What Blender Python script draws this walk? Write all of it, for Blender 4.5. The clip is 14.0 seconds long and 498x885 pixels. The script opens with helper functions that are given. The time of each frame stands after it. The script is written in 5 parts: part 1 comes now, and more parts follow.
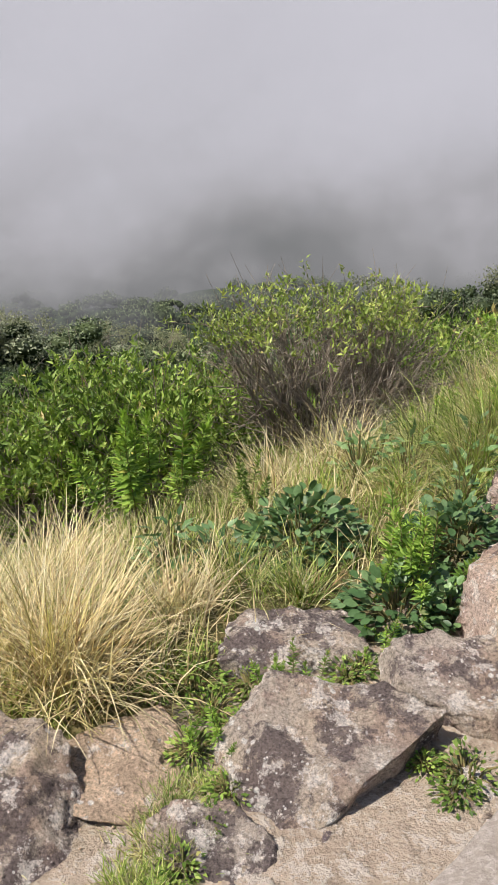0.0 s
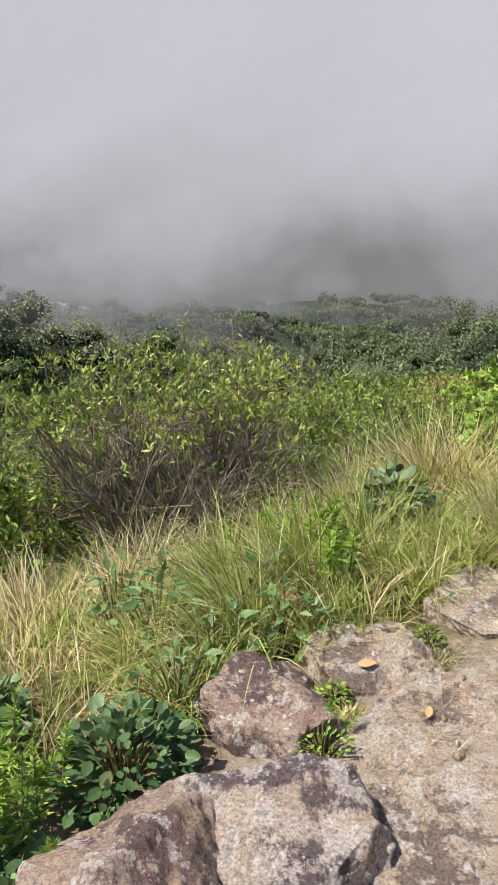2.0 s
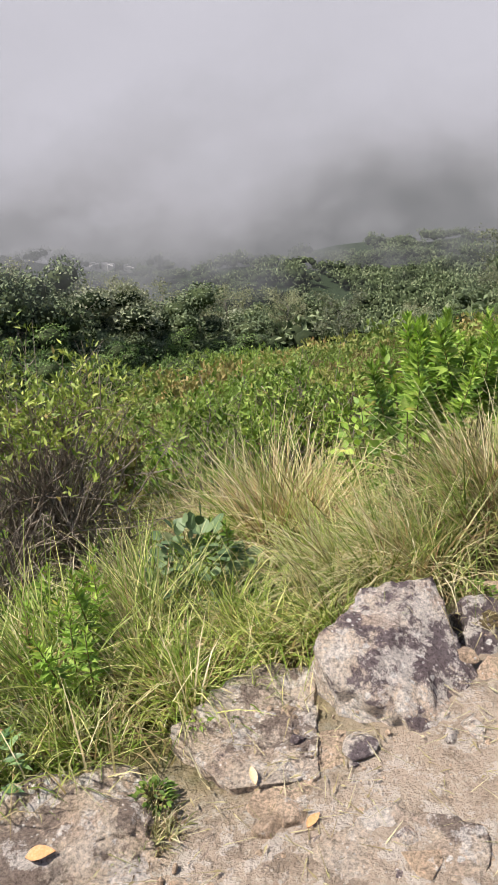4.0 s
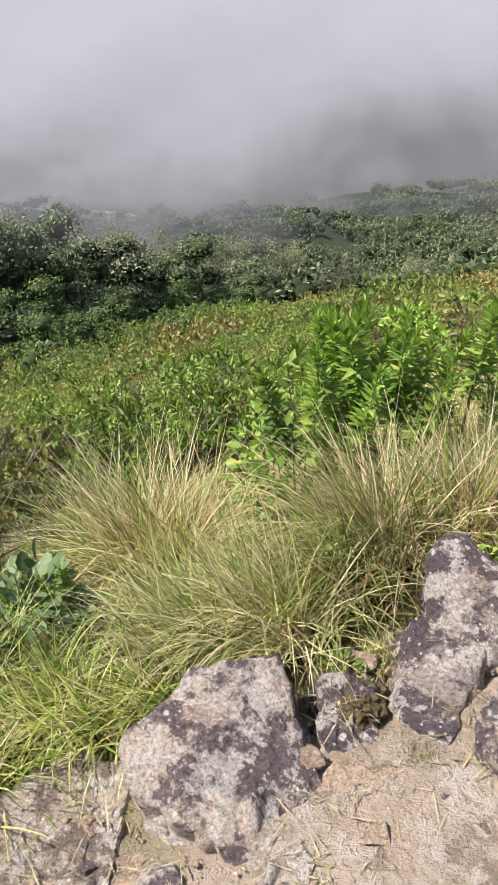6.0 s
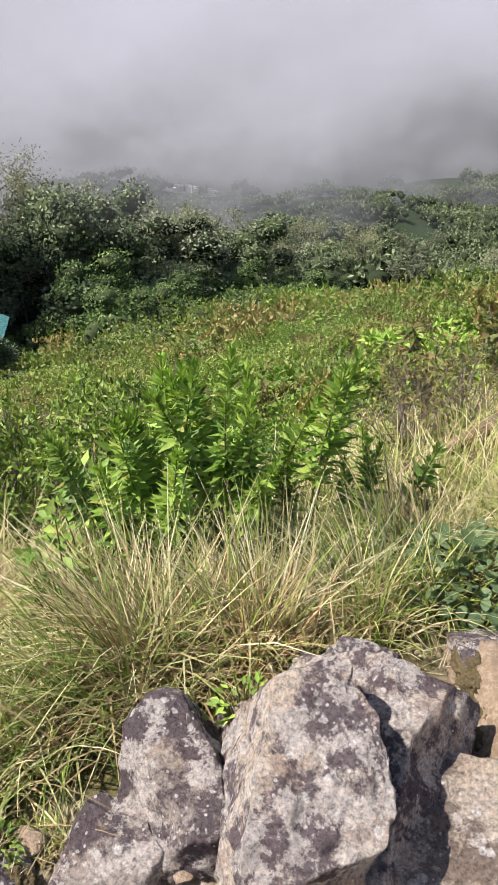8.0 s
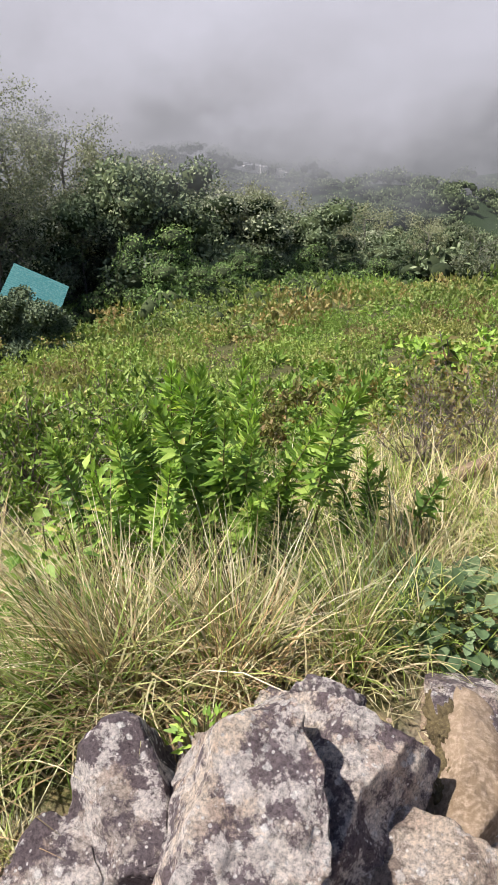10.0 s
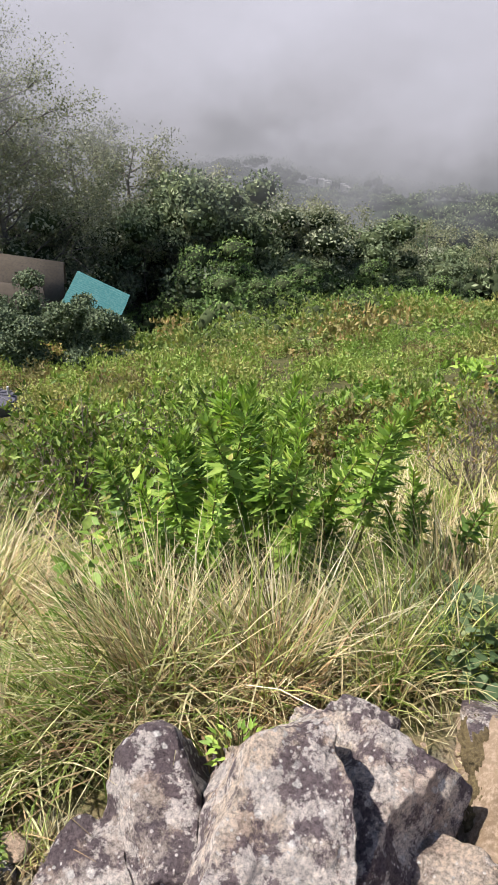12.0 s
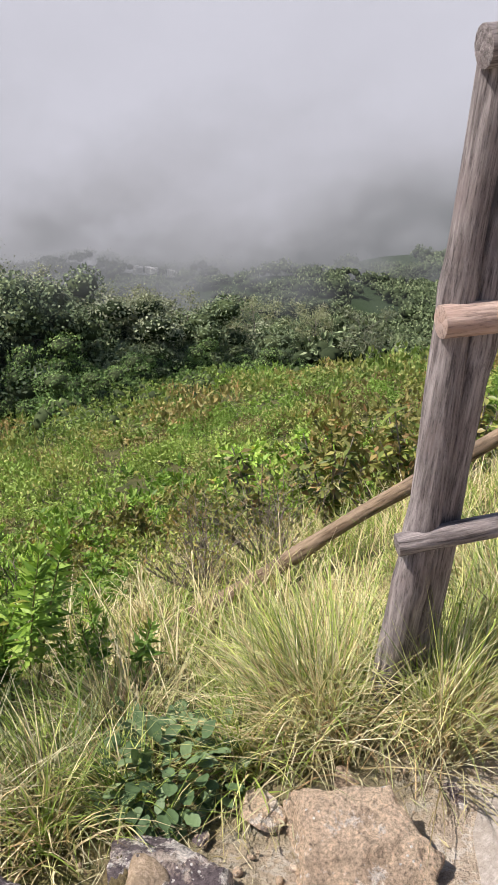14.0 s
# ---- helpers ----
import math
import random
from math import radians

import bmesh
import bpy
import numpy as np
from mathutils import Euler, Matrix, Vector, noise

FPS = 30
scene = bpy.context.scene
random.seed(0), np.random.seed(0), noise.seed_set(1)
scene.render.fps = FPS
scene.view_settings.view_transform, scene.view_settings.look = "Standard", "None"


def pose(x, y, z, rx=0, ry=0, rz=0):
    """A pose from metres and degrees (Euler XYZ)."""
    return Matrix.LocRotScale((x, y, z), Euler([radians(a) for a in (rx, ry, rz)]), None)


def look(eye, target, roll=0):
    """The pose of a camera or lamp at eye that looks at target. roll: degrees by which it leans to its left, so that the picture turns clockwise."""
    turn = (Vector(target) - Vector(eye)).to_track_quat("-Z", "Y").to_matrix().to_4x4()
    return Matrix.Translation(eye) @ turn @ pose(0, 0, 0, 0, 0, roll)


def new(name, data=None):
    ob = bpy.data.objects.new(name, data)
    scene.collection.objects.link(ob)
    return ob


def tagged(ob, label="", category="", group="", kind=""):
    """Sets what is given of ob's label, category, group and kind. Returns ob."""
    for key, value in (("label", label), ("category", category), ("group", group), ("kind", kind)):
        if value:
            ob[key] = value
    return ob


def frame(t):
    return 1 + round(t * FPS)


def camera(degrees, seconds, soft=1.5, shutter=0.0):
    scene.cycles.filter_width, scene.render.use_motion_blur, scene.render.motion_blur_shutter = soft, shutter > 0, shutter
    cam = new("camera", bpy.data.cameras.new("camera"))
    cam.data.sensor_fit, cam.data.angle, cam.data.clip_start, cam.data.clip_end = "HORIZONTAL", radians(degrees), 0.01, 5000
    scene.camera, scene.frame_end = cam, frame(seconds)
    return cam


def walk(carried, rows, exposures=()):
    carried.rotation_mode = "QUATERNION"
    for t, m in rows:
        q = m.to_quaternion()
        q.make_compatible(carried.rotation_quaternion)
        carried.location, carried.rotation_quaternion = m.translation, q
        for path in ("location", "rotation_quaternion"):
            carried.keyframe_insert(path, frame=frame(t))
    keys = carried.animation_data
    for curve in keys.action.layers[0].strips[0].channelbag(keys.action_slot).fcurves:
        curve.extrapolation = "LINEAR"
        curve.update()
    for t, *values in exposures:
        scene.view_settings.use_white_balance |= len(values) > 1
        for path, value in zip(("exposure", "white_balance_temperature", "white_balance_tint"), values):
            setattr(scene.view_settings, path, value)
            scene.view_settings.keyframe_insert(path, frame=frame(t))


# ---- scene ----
cam = camera(32.5, 14.0, soft=1.0)
PATH = [
    (0, (0.015, -0.082, 1.574), (0.01, 1.782, 0.848), -0.0),
    (0.5, (0.384, 0.117, 1.605), (0.333, 1.99, 0.906), 0.0),
    (1, (0.617, 0.42, 1.621), (0.483, 2.29, 0.925), 0.7),
    (1.5, (0.904, 0.753, 1.689), (0.761, 2.619, 0.984), 1.4),
    (2, (1.286, 0.973, 1.692), (1.085, 2.834, 0.988), 1.1),
    (2.5, (1.533, 1.285, 1.679), (1.304, 3.136, 0.957), -0.3),
    (3, (1.762, 1.556, 1.699), (1.58, 3.41, 0.971), -2.3),
    (3.5, (2.021, 1.726, 1.702), (1.714, 3.564, 0.977), -4.3),
    (3.7, (2.088, 1.836, 1.688), (1.759, 3.657, 0.931), -3.8),
    (5.8, (2.48, 2.454, 1.667), (2.141, 4.204, 0.758), -3.9),
    (6, (2.52, 2.544, 1.661), (2.182, 4.292, 0.749), -3.5),
    (6.5, (2.648, 2.796, 1.707), (2.373, 4.543, 0.773), -2.0),
    (7, (2.853, 2.924, 1.703), (2.574, 4.661, 0.751), -2.5),
    (7.5, (3.085, 2.975, 1.716), (2.647, 4.681, 0.768), -2.8),
    (8, (3.207, 3.195, 1.714), (2.713, 4.886, 0.767), -2.0),
    (8.2, (3.242, 3.266, 1.749), (2.75, 4.955, 0.799), -1.1),
    (10.3, (3.325, 3.305, 1.799), (2.689, 4.923, 0.81), 0.7),
    (10.5, (3.316, 3.293, 1.807), (2.648, 4.897, 0.817), 0.8),
    (11, (3.284, 3.263, 1.823), (2.519, 4.834, 0.849), 0.8),
    (11.5, (3.261, 3.238, 1.826), (2.417, 4.777, 0.866), 1.1),
    (12, (3.349, 3.29, 1.822), (2.63, 4.891, 0.863), 0.8),
    (12.3, (3.431, 3.312, 1.84), (2.902, 4.982, 0.874), -1.3),
    (12.5, (3.477, 3.333, 1.85), (3.054, 5.038, 0.893), -1.3),
    (12.8, (3.505, 3.377, 1.861), (3.199, 5.103, 0.899), -2.3),
    (13, (3.52, 3.407, 1.864), (3.286, 5.147, 0.907), -2.5),
    (13.5, (3.664, 3.478, 1.885), (3.395, 5.26, 1.018), -3.2),
    (14, (3.906, 3.539, 1.936), (3.474, 5.323, 1.142), -2.4),
]
walk(cam, [(t, look(eye, target, roll)) for t, eye, target, roll in PATH], exposures=[(0.0, 0.42, 6600, 14), (3.7, 0.52, 6600, 15), (6.0, 0.62, 6480, 16), (11.5, 0.72, 6420, 17), (14.0, 0.60, 6460, 15)])

# ---- world, sun, exposure ----
world = bpy.data.worlds.new("world")
scene.world = world
world.use_nodes = True
wn = world.node_tree
sky = wn.nodes.new("ShaderNodeTexSky")
sky.sky_type, sky.sun_disc = "NISHITA", False
SUN_TO = Vector((-0.50, -0.20, 0.84)).normalized()
sky.sun_elevation = math.asin(SUN_TO.z)
sky.sun_rotation = math.atan2(SUN_TO.x, SUN_TO.y)
sky.air_density, sky.dust_density, sky.altitude = 1.0, 3.0, 1200
wn.links.new(sky.outputs[0], wn.nodes["Background"].inputs[0])
wn.nodes["Background"].inputs[1].default_value = 0.095
sun = new("sun", bpy.data.lights.new("sun", "SUN"))
sun.data.energy, sun.data.angle, sun.data.color = 5.0, radians(0.6), (1.0, 0.95, 0.87)
sun.matrix_world = look((0, 0, 40), Vector((0, 0, 40)) - SUN_TO)

# ---- node helpers ----


class Nodes:
    """A material's node tree, built call by call."""

    def __init__(self, name):
        self.mat = bpy.data.materials.new(name)
        self.mat.use_nodes = True
        self.t = self.mat.node_tree
        self.t.nodes.clear()
        self.geo = self.t.nodes.new("ShaderNodeNewGeometry")

    def put(self, sock, v):
        if isinstance(v, bpy.types.NodeSocket):
            self.t.links.new(v, sock)
        elif isinstance(v, tuple) and len(v) == 3 and sock.type == "RGBA":
            sock.default_value = (*v, 1)
        else:
            sock.default_value = v

    def n(self, kind, out=0, **inputs):
        nd = self.t.nodes.new("ShaderNode" + kind)
        for k, v in inputs.items():
            self.put(nd.inputs[k.replace("_", " ")], v)
        return nd.outputs[out]

    def pos(self):
        return self.geo.outputs["Position"]

    def local(self):
        return self.n("TexCoord", "Object")

    def island(self):
        return self.geo.outputs["Random Per Island"]

    def noise(self, vec, scale, detail=4.0, rough=0.6):
        return self.n("TexNoise", "Fac", Vector=vec, Scale=scale, Detail=detail, Roughness=rough)

    def ramp(self, fac, *stops):
        nd = self.t.nodes.new("ShaderNodeValToRGB")
        el = nd.color_ramp.elements
        while len(el) < len(stops):
            el.new(0.5)
        for e, (p, c) in zip(el, stops):
            e.position, e.color = p, ((*c, 1) if isinstance(c, tuple) else (c, c, c, 1))
        self.put(nd.inputs[0], fac)
        return nd.outputs[0]

    def mix(self, fac, a, b, mode="MIX"):
        nd = self.t.nodes.new("ShaderNodeMix")
        nd.data_type, nd.blend_type = "RGBA", mode
        for i, v in ((0, fac), (6, a), (7, b)):
            self.put(nd.inputs[i], v)
        return nd.outputs[2]

    def math(self, op, a, b=0.0, clamp=False):
        nd = self.t.nodes.new("ShaderNodeMath")
        nd.operation, nd.use_clamp = op, clamp
        self.put(nd.inputs[0], a)
        self.put(nd.inputs[1], b)
        return nd.outputs[0]

    def bump(self, height, strength, dist):
        return self.n("Bump", Height=height, Strength=strength, Distance=dist)

    def finish(self, shader):
        out = self.t.nodes.new("ShaderNodeOutputMaterial")
        self.t.links.new(shader, out.inputs[0])
        return self.mat

    def solid(self, colour, rough, normal=None, metal=0.0, spec=0.4):
        kw = dict(Base_Color=colour, Roughness=rough, Metallic=metal, Specular_IOR_Level=spec)
        if normal is not None:
            kw["Normal"] = normal
        return self.finish(self.n("BsdfPrincipled", **kw))


def leaf_material(name, dark, mid, pale, old, rough=0.5, glow=0.3, old_share=0.06, spec=0.25):
    """Leaf: colour varies leaf by leaf and patch by patch; some light passes through."""
    m = Nodes(name)
    obj = m.t.nodes.new("ShaderNodeObjectInfo").outputs["Random"]
    base = m.ramp(m.island(), (0.0, dark), (0.5, mid), (1.0 - old_share, pale), (1.0, old))
    big = m.noise(m.pos(), 1.7, 3)
    f = m.math("ADD", m.math("MULTIPLY", big, 0.55), m.math("MULTIPLY", obj, 0.4))
    col = m.mix(1.0, base, m.ramp(f, (0.22, (0.52, 0.56, 0.54)), (0.70, (1.28, 1.22, 1.08))), "MULTIPLY")
    fine = m.noise(m.local(), 90.0, 2)
    col = m.mix(1.0, col, m.ramp(fine, (0.3, 0.82), (0.7, 1.08)), "MULTIPLY")
    p = m.n("BsdfPrincipled", Base_Color=col, Roughness=rough, Specular_IOR_Level=spec)
    tr = m.n("BsdfTranslucent", Color=m.mix(1.0, col, (1.15, 1.2, 0.72), "MULTIPLY"))
    return m.finish(mix_shader(m, glow, p, tr))


def mix_shader(m, fac, a, b):
    nd = m.t.nodes.new("ShaderNodeMixShader")
    m.put(nd.inputs[0], fac)
    m.t.links.new(a, nd.inputs[1])
    m.t.links.new(b, nd.inputs[2])
    return nd.outputs[0]


def rock_material(name, base, warm, dark, lichen=0.5, pink=0.3, crusted=0.5):
    """Weathered granite: grain, stains, dark crust, pale lichen blotches and discs, pits."""
    m = Nodes(name)
    p = m.pos()
    col = m.mix(m.ramp(m.noise(p, 4.0, 6, 0.6), (0.42, 0.0), (0.58, 1.0)), base, warm)
    col = m.mix(m.math("MULTIPLY", m.ramp(m.noise(p, 8.0, 5, 0.7), (0.5, 0.0), (0.57, 1.0)), pink), col, (0.26, 0.155, 0.14))
    edge = 0.62 - 0.24 * crusted
    crust = m.ramp(m.noise(p, 5.0, 14, 0.74), (edge - 0.02, 0.0), (edge + 0.025, 1.0))
    col = m.mix(m.math("MULTIPLY", crust, 0.9), col, dark)
    pale = m.ramp(m.noise(p, 13.0, 12, 0.72), (0.60 - 0.11 * lichen, 0.0), (0.64 - 0.11 * lichen, 1.0))
    col = m.mix(m.math("MULTIPLY", pale, 0.75), col, (0.74, 0.68, 0.61))
    for scale, size in ((26.0, 0.36), (58.0, 0.33)):
        cells = m.t.nodes.new("ShaderNodeTexVoronoi")
        m.put(cells.inputs["Vector"], p)
        m.put(cells.inputs["Scale"], scale)
        wob = m.math("ADD", cells.outputs["Distance"], m.math("MULTIPLY", m.noise(p, 90.0, 4), 0.35))
        disc = m.ramp(wob, (size, 1.0), (size + 0.07, 0.0))
        where = m.ramp(m.noise(p, scale * 0.22, 4), (0.59 - 0.12 * lichen, 0.0), (0.63 - 0.12 * lichen, 1.0))
        col = m.mix(m.math("MULTIPLY", m.math("MULTIPLY", disc, where), 0.85), col, (0.76, 0.73, 0.68))
    grain = m.noise(p, 110.0, 7, 0.78)
    col = m.mix(1.0, col, m.ramp(grain, (0.36, 0.45), (0.5, 1.05), (0.64, 1.5)), "MULTIPLY")
    pits = m.ramp(m.noise(p, 42.0, 6, 0.7), (0.30, 0.4), (0.38, 1.0))
    col = m.mix(1.0, col, pits, "MULTIPLY")
    h = m.math("ADD", m.noise(p, 14.0, 14, 0.74), m.math("MULTIPLY", grain, 0.35))
    h = m.math("ADD", h, m.math("MULTIPLY", pits, 0.2))
    return m.solid(col, 0.9, m.bump(h, 1.0, 0.045), spec=0.2)


def surface(name, a, b, c, coarse, fine, rough=0.85, bump=0.4, dist=0.01, world_space=True, spec=0.3):
    m = Nodes(name)
    p = m.pos() if world_space else m.local()
    col = m.mix(m.ramp(m.noise(p, coarse, 5), (0.35, 0.0), (0.65, 1.0)), a, b)
    f = m.noise(p, fine, 5, 0.7)
    col = m.mix(m.ramp(f, (0.45, 0.0), (0.7, 1.0)), col, c)
    h = m.math("ADD", m.noise(p, coarse * 4, 5), m.math("MULTIPLY", f, 0.5))
    return m.solid(col, rough, m.bump(h, bump, dist), spec=spec)


def bark_material(name, a, b, c, stretch=9.0, scale=30.0):
    """Fibrous bark or weathered wood, grain along the local z axis."""
    m = Nodes(name)
    mp = m.t.nodes.new("ShaderNodeMapping")
    m.put(mp.inputs["Vector"], m.local())
    mp.inputs["Scale"].default_value = (1, 1, 1 / stretch)
    v = mp.outputs[0]
    g = m.noise(v, scale, 7, 0.7)
    col = m.mix(m.ramp(g, (0.36, 0.0), (0.62, 1.0)), a, b)
    col = m.mix(m.ramp(m.noise(m.local(), 5.0, 4), (0.5, 0.0), (0.7, 1.0)), col, c)
    crack = m.noise(v, scale * 2.6, 6, 0.75)
    col = m.mix(1.0, col, m.ramp(crack, (0.34, 0.35), (0.5, 1.0)), "MULTIPLY")
    return m.solid(col, 0.85, m.bump(m.math("ADD", g, m.math("MULTIPLY", crack, 0.6)), 0.9, 0.012), spec=0.2)


# ---- materials ----
LEAF_BRIGHT = leaf_material("leaf_bright", (0.12, 0.23, 0.04), (0.24, 0.40, 0.065), (0.40, 0.56, 0.13), (0.48, 0.44, 0.12), glow=0.3)
LEAF_SHRUB = leaf_material("leaf_shrub", (0.08, 0.15, 0.028), (0.20, 0.32, 0.055), (0.40, 0.52, 0.14), (0.44, 0.36, 0.15), glow=0.25)
LEAF_TOP = leaf_material("leaf_shrub_top", (0.13, 0.20, 0.04), (0.26, 0.35, 0.075), (0.42, 0.49, 0.15), (0.46, 0.36, 0.16), glow=0.2)
LEAF_BROAD = leaf_material("leaf_broad", (0.06, 0.13, 0.05), (0.12, 0.22, 0.085), (0.22, 0.34, 0.16), (0.26, 0.30, 0.14), 0.42, 0.15)
LEAF_GREY = leaf_material("leaf_greygreen", (0.09, 0.15, 0.07), (0.15, 0.23, 0.11), (0.25, 0.34, 0.18), (0.30, 0.34, 0.17), 0.5, 0.15)
LEAF_TOB = leaf_material("leaf_mottled", (0.08, 0.12, 0.03), (0.17, 0.22, 0.05), (0.32, 0.34, 0.11), (0.26, 0.14, 0.07), 0.4, 0.25, 0.3)
LEAF_FERN = leaf_material("leaf_bracken", (0.17, 0.19, 0.055), (0.26, 0.26, 0.085), (0.35, 0.31, 0.12), (0.36, 0.20, 0.10), 0.6, 0.25, 0.15)
SCRUB_A = leaf_material("scrub_green", (0.162, 0.244, 0.058), (0.244, 0.348, 0.087), (0.336, 0.441, 0.139), (0.464, 0.418, 0.186), 0.55, 0.2)
SCRUB_B = leaf_material("scrub_olive", (0.220, 0.267, 0.075), (0.325, 0.360, 0.116), (0.429, 0.441, 0.174), (0.522, 0.394, 0.209), 0.55, 0.2)
SCRUB_C = leaf_material("scrub_bracken", (0.255, 0.244, 0.093), (0.360, 0.313, 0.128), (0.452, 0.371, 0.174), (0.499, 0.278, 0.151), 0.6, 0.2, 0.12)
SCRUB_D = leaf_material("scrub_fresh", (0.186, 0.313, 0.058), (0.278, 0.429, 0.087), (0.394, 0.545, 0.151), (0.510, 0.534, 0.197), 0.5, 0.22)
LEAF_BUSH = leaf_material("leaf_bush", (0.10, 0.18, 0.06), (0.17, 0.28, 0.09), (0.27, 0.39, 0.14), (0.36, 0.42, 0.21), 0.65, 0.08, spec=0.2)
# Near-black green that paints the shade inside crowns and bushes.
INNER_SHADE = leaf_material("painted_inner_shade", (0.045, 0.06, 0.03), (0.055, 0.075, 0.036), (0.065, 0.09, 0.042), (0.07, 0.085, 0.045), 0.9, 0.0, spec=0.1)
LEAF_TREE = leaf_material("leaf_tree", (0.08, 0.115, 0.065), (0.14, 0.19, 0.105), (0.22, 0.275, 0.165), (0.30, 0.33, 0.23), 0.7, 0.05, spec=0.2)
LEAF_TREE_PALE = leaf_material("leaf_tree_pale", (0.14, 0.17, 0.115), (0.22, 0.26, 0.175), (0.31, 0.35, 0.26), (0.38, 0.40, 0.31), 0.7, 0.05, spec=0.2)
GRASS_DRY = leaf_material("grass_dry", (0.32, 0.25, 0.13), (0.64, 0.55, 0.35), (0.84, 0.77, 0.58), (0.34, 0.34, 0.14), 0.5, 0.25, 0.12)
GRASS_GOLD = leaf_material("grass_golden", (0.19, 0.19, 0.065), (0.44, 0.41, 0.19), (0.72, 0.66, 0.42), (0.34, 0.22, 0.10), 0.5, 0.25, 0.10)
GRASS_GREEN = leaf_material("grass_green", (0.12, 0.20, 0.03), (0.31, 0.42, 0.095), (0.60, 0.63, 0.27), (0.80, 0.72, 0.45), 0.45, 0.33, 0.16)
GRASS_PALE = leaf_material("grass_pale", (0.14, 0.18, 0.06), (0.33, 0.37, 0.16), (0.58, 0.58, 0.34), (0.70, 0.63, 0.41), 0.5, 0.25, 0.14)
GRASS_BROWN = leaf_material("grass_thatch", (0.20, 0.125, 0.07), (0.38, 0.26, 0.15), (0.60, 0.46, 0.28), (0.22, 0.24, 0.09), 0.65, 0.15, 0.12)
LEAF_AIRY = leaf_material("leaf_airy", (0.14, 0.16, 0.105), (0.22, 0.245, 0.165), (0.31, 0.335, 0.235), (0.36, 0.37, 0.28), 0.5, 0.28, 0.05)
TWIG = bark_material("twig_bark", (0.15, 0.12, 0.09), (0.31, 0.26, 0.20), (0.44, 0.39, 0.32), 5, 40)
STEM = surface("herb_stem", (0.16, 0.14, 0.05), (0.10, 0.15, 0.04), (0.22, 0.13, 0.07), 6, 60, world_space=False)
TRUNK = bark_material("tree_bark", (0.15, 0.135, 0.115), (0.22, 0.20, 0.175), (0.28, 0.26, 0.23), 6, 3)
POST_WOOD = bark_material("post_wood", (0.10, 0.082, 0.078), (0.36, 0.315, 0.30), (0.23, 0.185, 0.175), 12.0, 60)
RAIL_WOOD = bark_material("rail_wood", (0.36, 0.24, 0.19), (0.50, 0.38, 0.32), (0.26, 0.20, 0.175), 9, 30)
LOG_WOOD = bark_material("log_wood", (0.17, 0.115, 0.07), (0.31, 0.23, 0.155), (0.15, 0.11, 0.075), 9, 34)
ROCK_GREY = rock_material("rock_grey", (0.47, 0.40, 0.33), (0.52, 0.42, 0.31), (0.15, 0.118, 0.112), 0.6, 0.4, 0.50)
ROCK_PALE = rock_material("rock_pale", (0.66, 0.585, 0.50), (0.66, 0.54, 0.41), (0.135, 0.103, 0.115), 0.85, 0.3, 0.54)
ROCK_DARK = rock_material("rock_dark", (0.46, 0.40, 0.35), (0.48, 0.40, 0.32), (0.12, 0.094, 0.104), 0.8, 0.3, 0.68)
ROCK_PINK = rock_material("rock_pink", (0.55, 0.43, 0.35), (0.61, 0.45, 0.32), (0.18, 0.125, 0.118), 0.6, 0.45, 0.38)
ROCK_BED = rock_material("rock_bedded", (0.62, 0.53, 0.43), (0.61, 0.49, 0.36), (0.24, 0.185, 0.15), 0.6, 0.2, 0.42)
ROCK_TAN = rock_material("rock_tan", (0.64, 0.49, 0.35), (0.60, 0.45, 0.31), (0.46, 0.345, 0.245), 0.2, 0.08, 0.4)
SOIL = surface("soil", (0.24, 0.18, 0.12), (0.16, 0.115, 0.07), (0.36, 0.28, 0.20), 5, 70, 0.95, 0.6, 0.02)
CONCRETE = surface("path_concrete", (0.30, 0.265, 0.23), (0.215, 0.185, 0.155), (0.38, 0.34, 0.30), 3, 60, 0.95, 0.9, 0.016)


